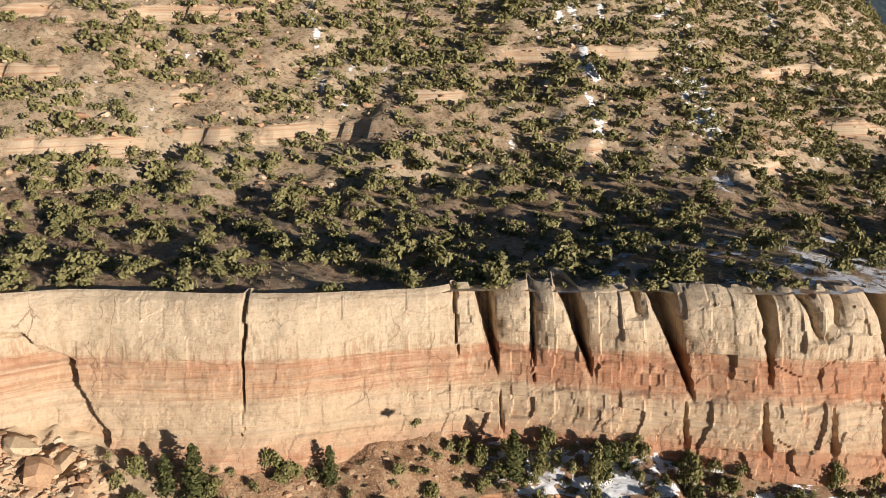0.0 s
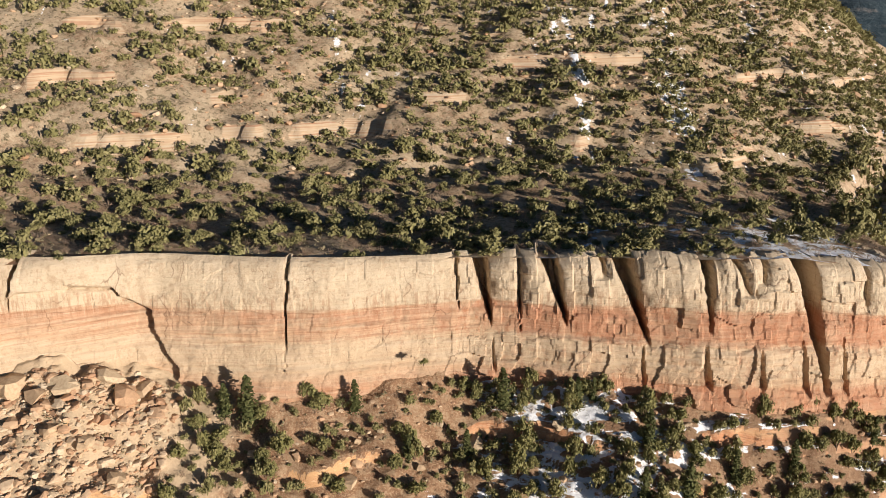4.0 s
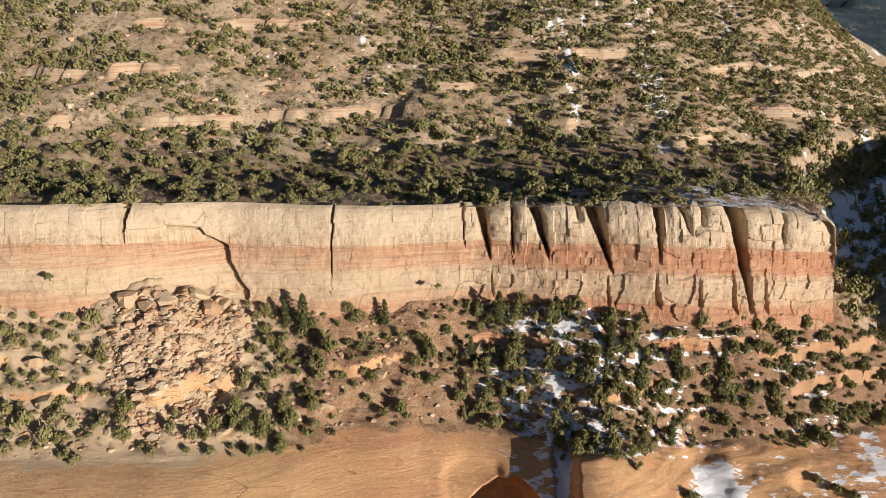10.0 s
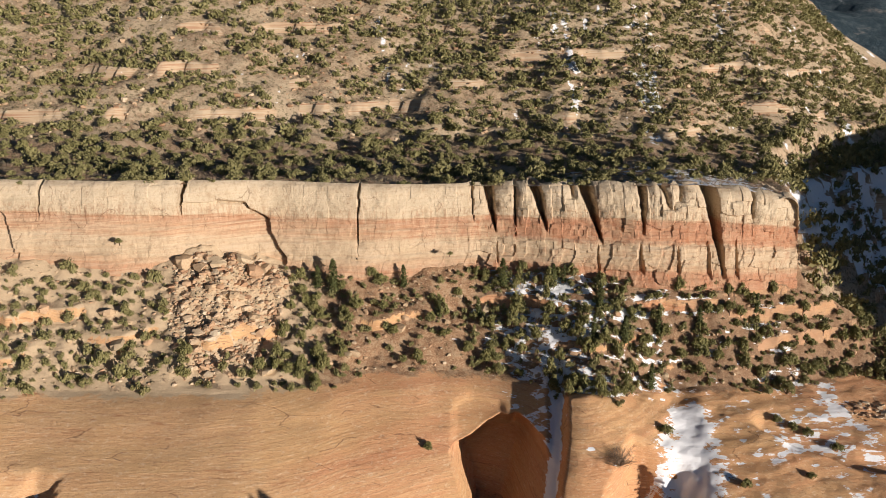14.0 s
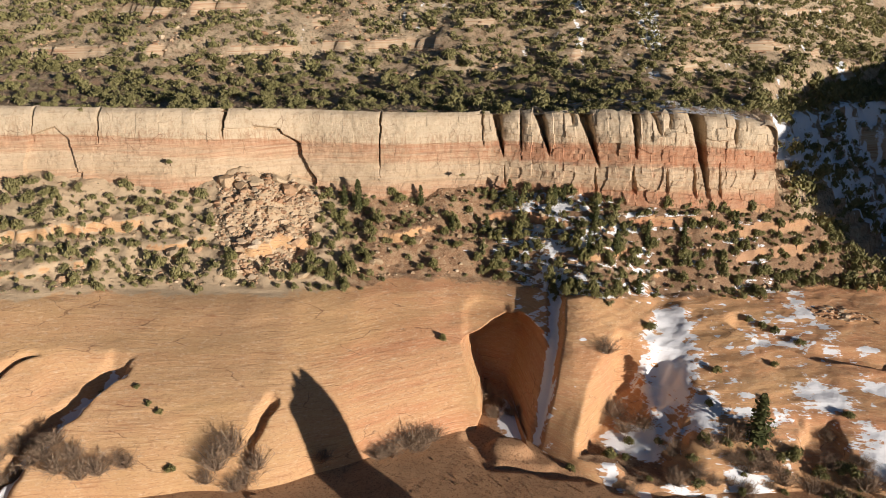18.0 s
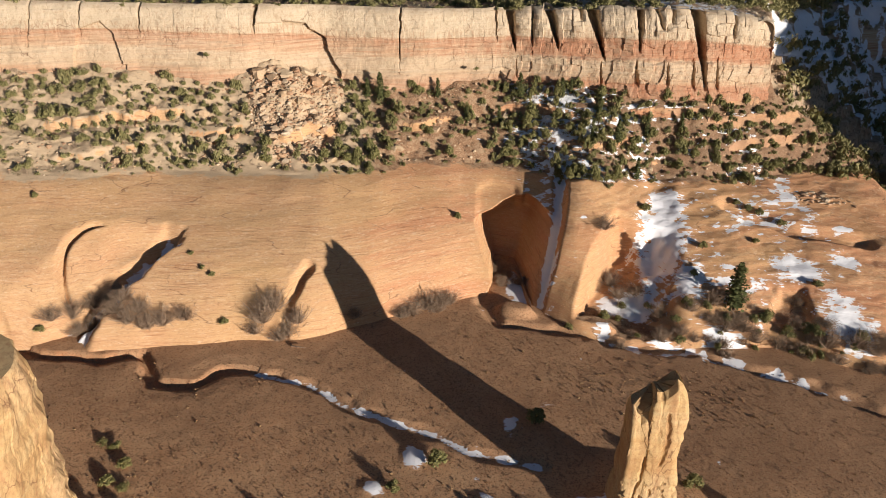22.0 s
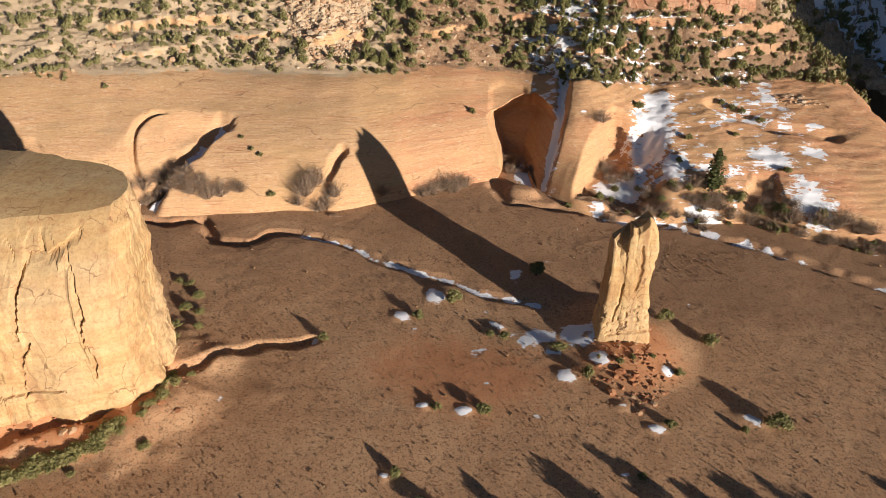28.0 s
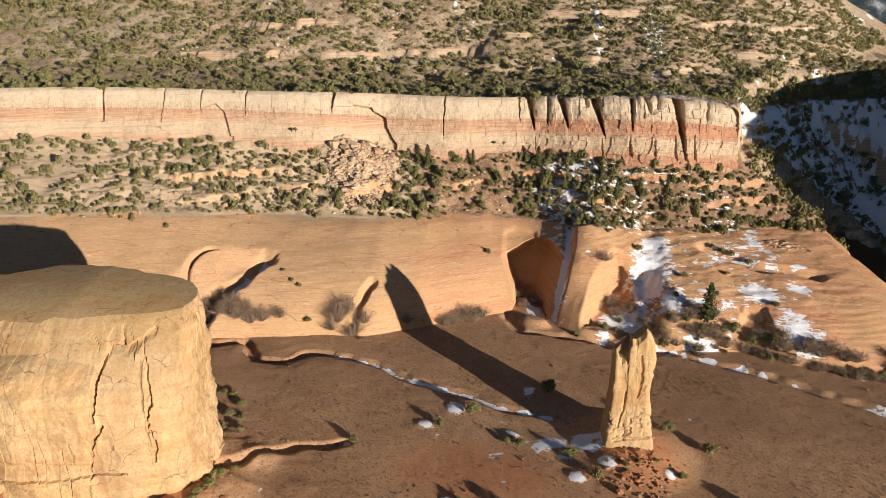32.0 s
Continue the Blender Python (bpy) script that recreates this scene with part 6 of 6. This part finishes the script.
def rocks():
    pk = random.Random(21)
    # blocks of the rockfall
    for x, y, s, f in ((-57.5, -3.2, 5.5, 0.8), (-43.0, -1.6, 4.2, 0.9), (-46.0, 0.6, 4.4, 0.9), (-50.5, -2.4, 4.2, 0.8), (-41.5, 1.2, 4.0, 1.0), (-53.5, -5.0, 3.6, 0.8), (-39.6, -13.2, 2.8, 0.9), (-38.0, -15.2, 3.6, 0.8), (-37.2, -17.6, 3.4, 0.9), (-41.6, -11.6, 3.0, 0.9), (-46.0, -9.5, 3.2, 0.8), (-50.2, -9.0, 2.8, 0.9), (-66.0, -19.5, 4.2, 0.8), (-69.5, -14.0, 3.2, 0.8), (-36.8, -20.4, 3.8, 0.7), (-61.0, -17.4, 2.6, 0.9), (-22.0, -14.0, 2.6, 1.0), (-20.6, -13.4, 2.4, 1.1)):
        boulder(x, y, s, "pale angular sandstone block of the rockfall", "rockfall blocks", rng=pk, flat=f)
    for x, y, s in ((22.0, 59.9, 3.0), (135.2, 138.7, 4.2), (44.5, 62.0, 2.2), (70.0, 84.0, 2.4), (-30.0, 42.0, 2.6), (-60.0, 52.0, 3.0), (8.0, 70.0, 2.2), (110.0, 120.0, 3.0)):
        boulder(x, y, s, "pale boulder among the junipers of the hill", "boulders on the hill", rng=pk)
    def talus(x, y):
        c = fbm(x / 7, y / 7, seed=231, octaves=3)
        return np.clip(0.35 + 0.6 * c, 0, 1) * (y > rim_y(x) - 0.5) * (y < cliff_foot_y(x) - 1)
    x, y, rng = scattered(-118, 95, -45, 10, 3.0, talus, 233)
    size = np.clip(rng.lognormal(0.05, 0.42, len(x)), 0.6, 3.2)
    order = np.argsort(-size)
    for k in order[:230]:
        boulder(float(x[k]), float(y[k]), float(size[k]), "tan sandstone boulder on the talus", "boulders on the talus", rng=pk)
    # rubble
    def cone(x, y):
        b = blob(x, y, -47.5, -8, 12.5, 17)
        return sstep(-0.02, 0.25, b) * 0.95 * (y < cliff_foot_y(x) + 0.5)
    x, y, rng = scattered(-66, -32, -28, 6, 0.62, cone, 235)
    strewn("rockfall_rubble", ROCKS, x, y, np.clip(rng.lognormal(-0.35, 0.5, len(x)), 0.3, 2.4), rng, M_RUBBLE, "cone of pale broken sandstone rubble", "rubble", (0.7, 1.1), -0.1)
    def bits(x, y):
        c = fbm(x / 6, y / 6, seed=237, octaves=3)
        return np.clip(0.42 + 0.6 * c, 0, 1) * (y > rim_y(x) - 0.5) * (y < cliff_foot_y(x) - 0.3)
    x, y, rng = scattered(-125, 110, -50, 12, 1.5, bits, 239)
    strewn("talus_rubble", ROCKS, x, y, np.clip(rng.lognormal(-0.55, 0.4, len(x)), 0.25, 1.4), rng, M_RUBBLE, "loose sandstone rocks over the talus", "rubble", (0.6, 1.0), -0.1)
    def hill(x, y):
        c = fbm(x / 15, y / 15, seed=241, octaves=3)
        return np.clip(0.5 + 0.6 * c, 0, 1) * (y > hill_y(x) - 3) * (x < edge_x(y)) * (np.abs(x) < 0.62 * (y + 160))
    x, y, rng = scattered(-150, 190, 40, 215, 2.5, hill, 243)
    strewn("hillside_rocks", ROCKS, x, y, np.clip(rng.lognormal(-0.05, 0.45, len(x)), 0.4, 2.8), rng, M_RUBBLE, "pale loose rocks over the hillside", "rubble", (0.6, 1.0), -0.1)
    # red blocks under the spire and the butte
    x, y, rng = scattered(16, 40, -126, -99, 0.8, lambda x, y: 0.75 * np.clip(blob(x, y, 26, -113, 10, 13) * 2, 0, 1) + 0.0 * x, 245)
    strewn("spire_rubble", ROCKS, x, y, np.clip(rng.lognormal(-0.7, 0.6, len(x)), 0.2, 2.2), rng, M_RED, "red and tan fallen blocks under the spire", "rubble", (0.6, 1.0), -0.1)
    ring = lambda x, y: 0.6 * sstep(14, 1, np.hypot(x + 94, (y + 128) * 2.3) - 36) * np.clip(0.6 + fbm(x / 5, y / 5, seed=248, octaves=2), 0, 1)
    x, y, rng = scattered(-100, -46, -158, -100, 0.8, ring, 247)
    strewn("butte_rubble", ROCKS, x, y, np.clip(rng.lognormal(-0.9, 0.6, len(x)), 0.15, 1.8), rng, M_RED, "red and tan fallen blocks round the butte", "rubble", (0.6, 1.0), -0.1)
    x, y, rng = scattered(78, 96, -22, -8, 0.9, lambda x, y: 0.7 * np.clip(blob(x, y, 87, -15, 9, 4) * 2, 0, 1), 249)
    strewn("slab_rubble", ROCKS, x, y, np.clip(rng.lognormal(-0.1, 0.4, len(x)), 0.4, 2.0), rng, M_RUBBLE, "broken red slabs on the slickrock", "rubble", (0.4, 0.7), -0.1)


rocks()


def tufts():
    """Low tussocks on the valley floor."""
    shapes = []
    for k in range(5):
        rng = np.random.default_rng(600 + k)
        d = rng.normal(size=(6, 3))
        d[:, 2] = np.abs(d[:, 2])
        d /= np.linalg.norm(d, axis=1)[:, None]
        nrm = np.cross(d, rng.normal(size=d.shape))
        nrm /= np.linalg.norm(nrm, axis=1)[:, None]
        shapes.append(quads_at(d * 0.55, nrm, 0.42, rng))
    def patch(x, y):
        c = fbm(x / 7, y / 7, seed=251, octaves=3)
        near = np.clip(blob(x, y, 36, -74, 26, 11, -12) * 2, 0, 1) + 0.9 * np.clip(blob(x, y, 40, -128, 12, 9) * 2, 0, 1)
        return (0.6 + 0.3 * c + 0.3 * near) * (y < foot_y(x) - 5) * (np.hypot(x + 94, (y + 128) * 2.0) > 42)
    x, y, rng = scattered(-90, 105, -165, -50, 1.05, patch, 253)
    strewn("grass_tussocks", shapes, x, y, np.clip(rng.lognormal(-1.15, 0.35, len(x)) * (1 + 0.6 * np.clip(blob(x, y, 36, -74, 26, 11, -12) * 2, 0, 1)), 0.18, 0.9), rng, M_GRASS, "dry brown grass tussocks and low sage on the valley floor", "grass", (0.6, 1.0), 0.0)


tufts()

# a flat block that carries snow, and a dead trunk at the foot of the wall
slab = thing("flat_boulder", "flat sandstone block with a cap of snow on the talus", "boulder", at=(24.6, -11.9, float(ground_at(24.6, -11.9)[0]) + 0.5))
stone = part("stone", mesh_of("stone", ROCKS[3][0] * (1.5, 1.3, 0.7), ROCKS[3][1], M_BOULDER, False), slab)
M_SNOW = plain_material("snow", (0.78, 0.81, 0.86), (0.86, 0.88, 0.92), 1.2, 0.6)
part("snow_cap", mesh_of("snow_cap", LUMP[0] * (1.35, 1.1, 0.22) + (0, 0, 0.55), LUMP[1], M_SNOW), slab, "smooth white snow")
log = thing("dead_tree", "fallen grey dead tree at the foot of the wall", "dead tree", at=(-38.6, -67.0, float(ground_at(-38.6, -67.0)[0]) + 0.15))
part("trunk", mesh_of("trunk", *tube([(0, 0, 0), (1.6, -0.6, 0.3), (3.4, -0.9, 0.2)], [0.22, 0.16, 0.05]), M_TWIG), log)
part("branch", mesh_of("branch", *tube([(1.2, -0.45, 0.2), (1.5, -1.2, 0.5), (1.6, -1.9, 0.4)], [0.09, 0.06, 0.02], 5), M_TWIG), log)
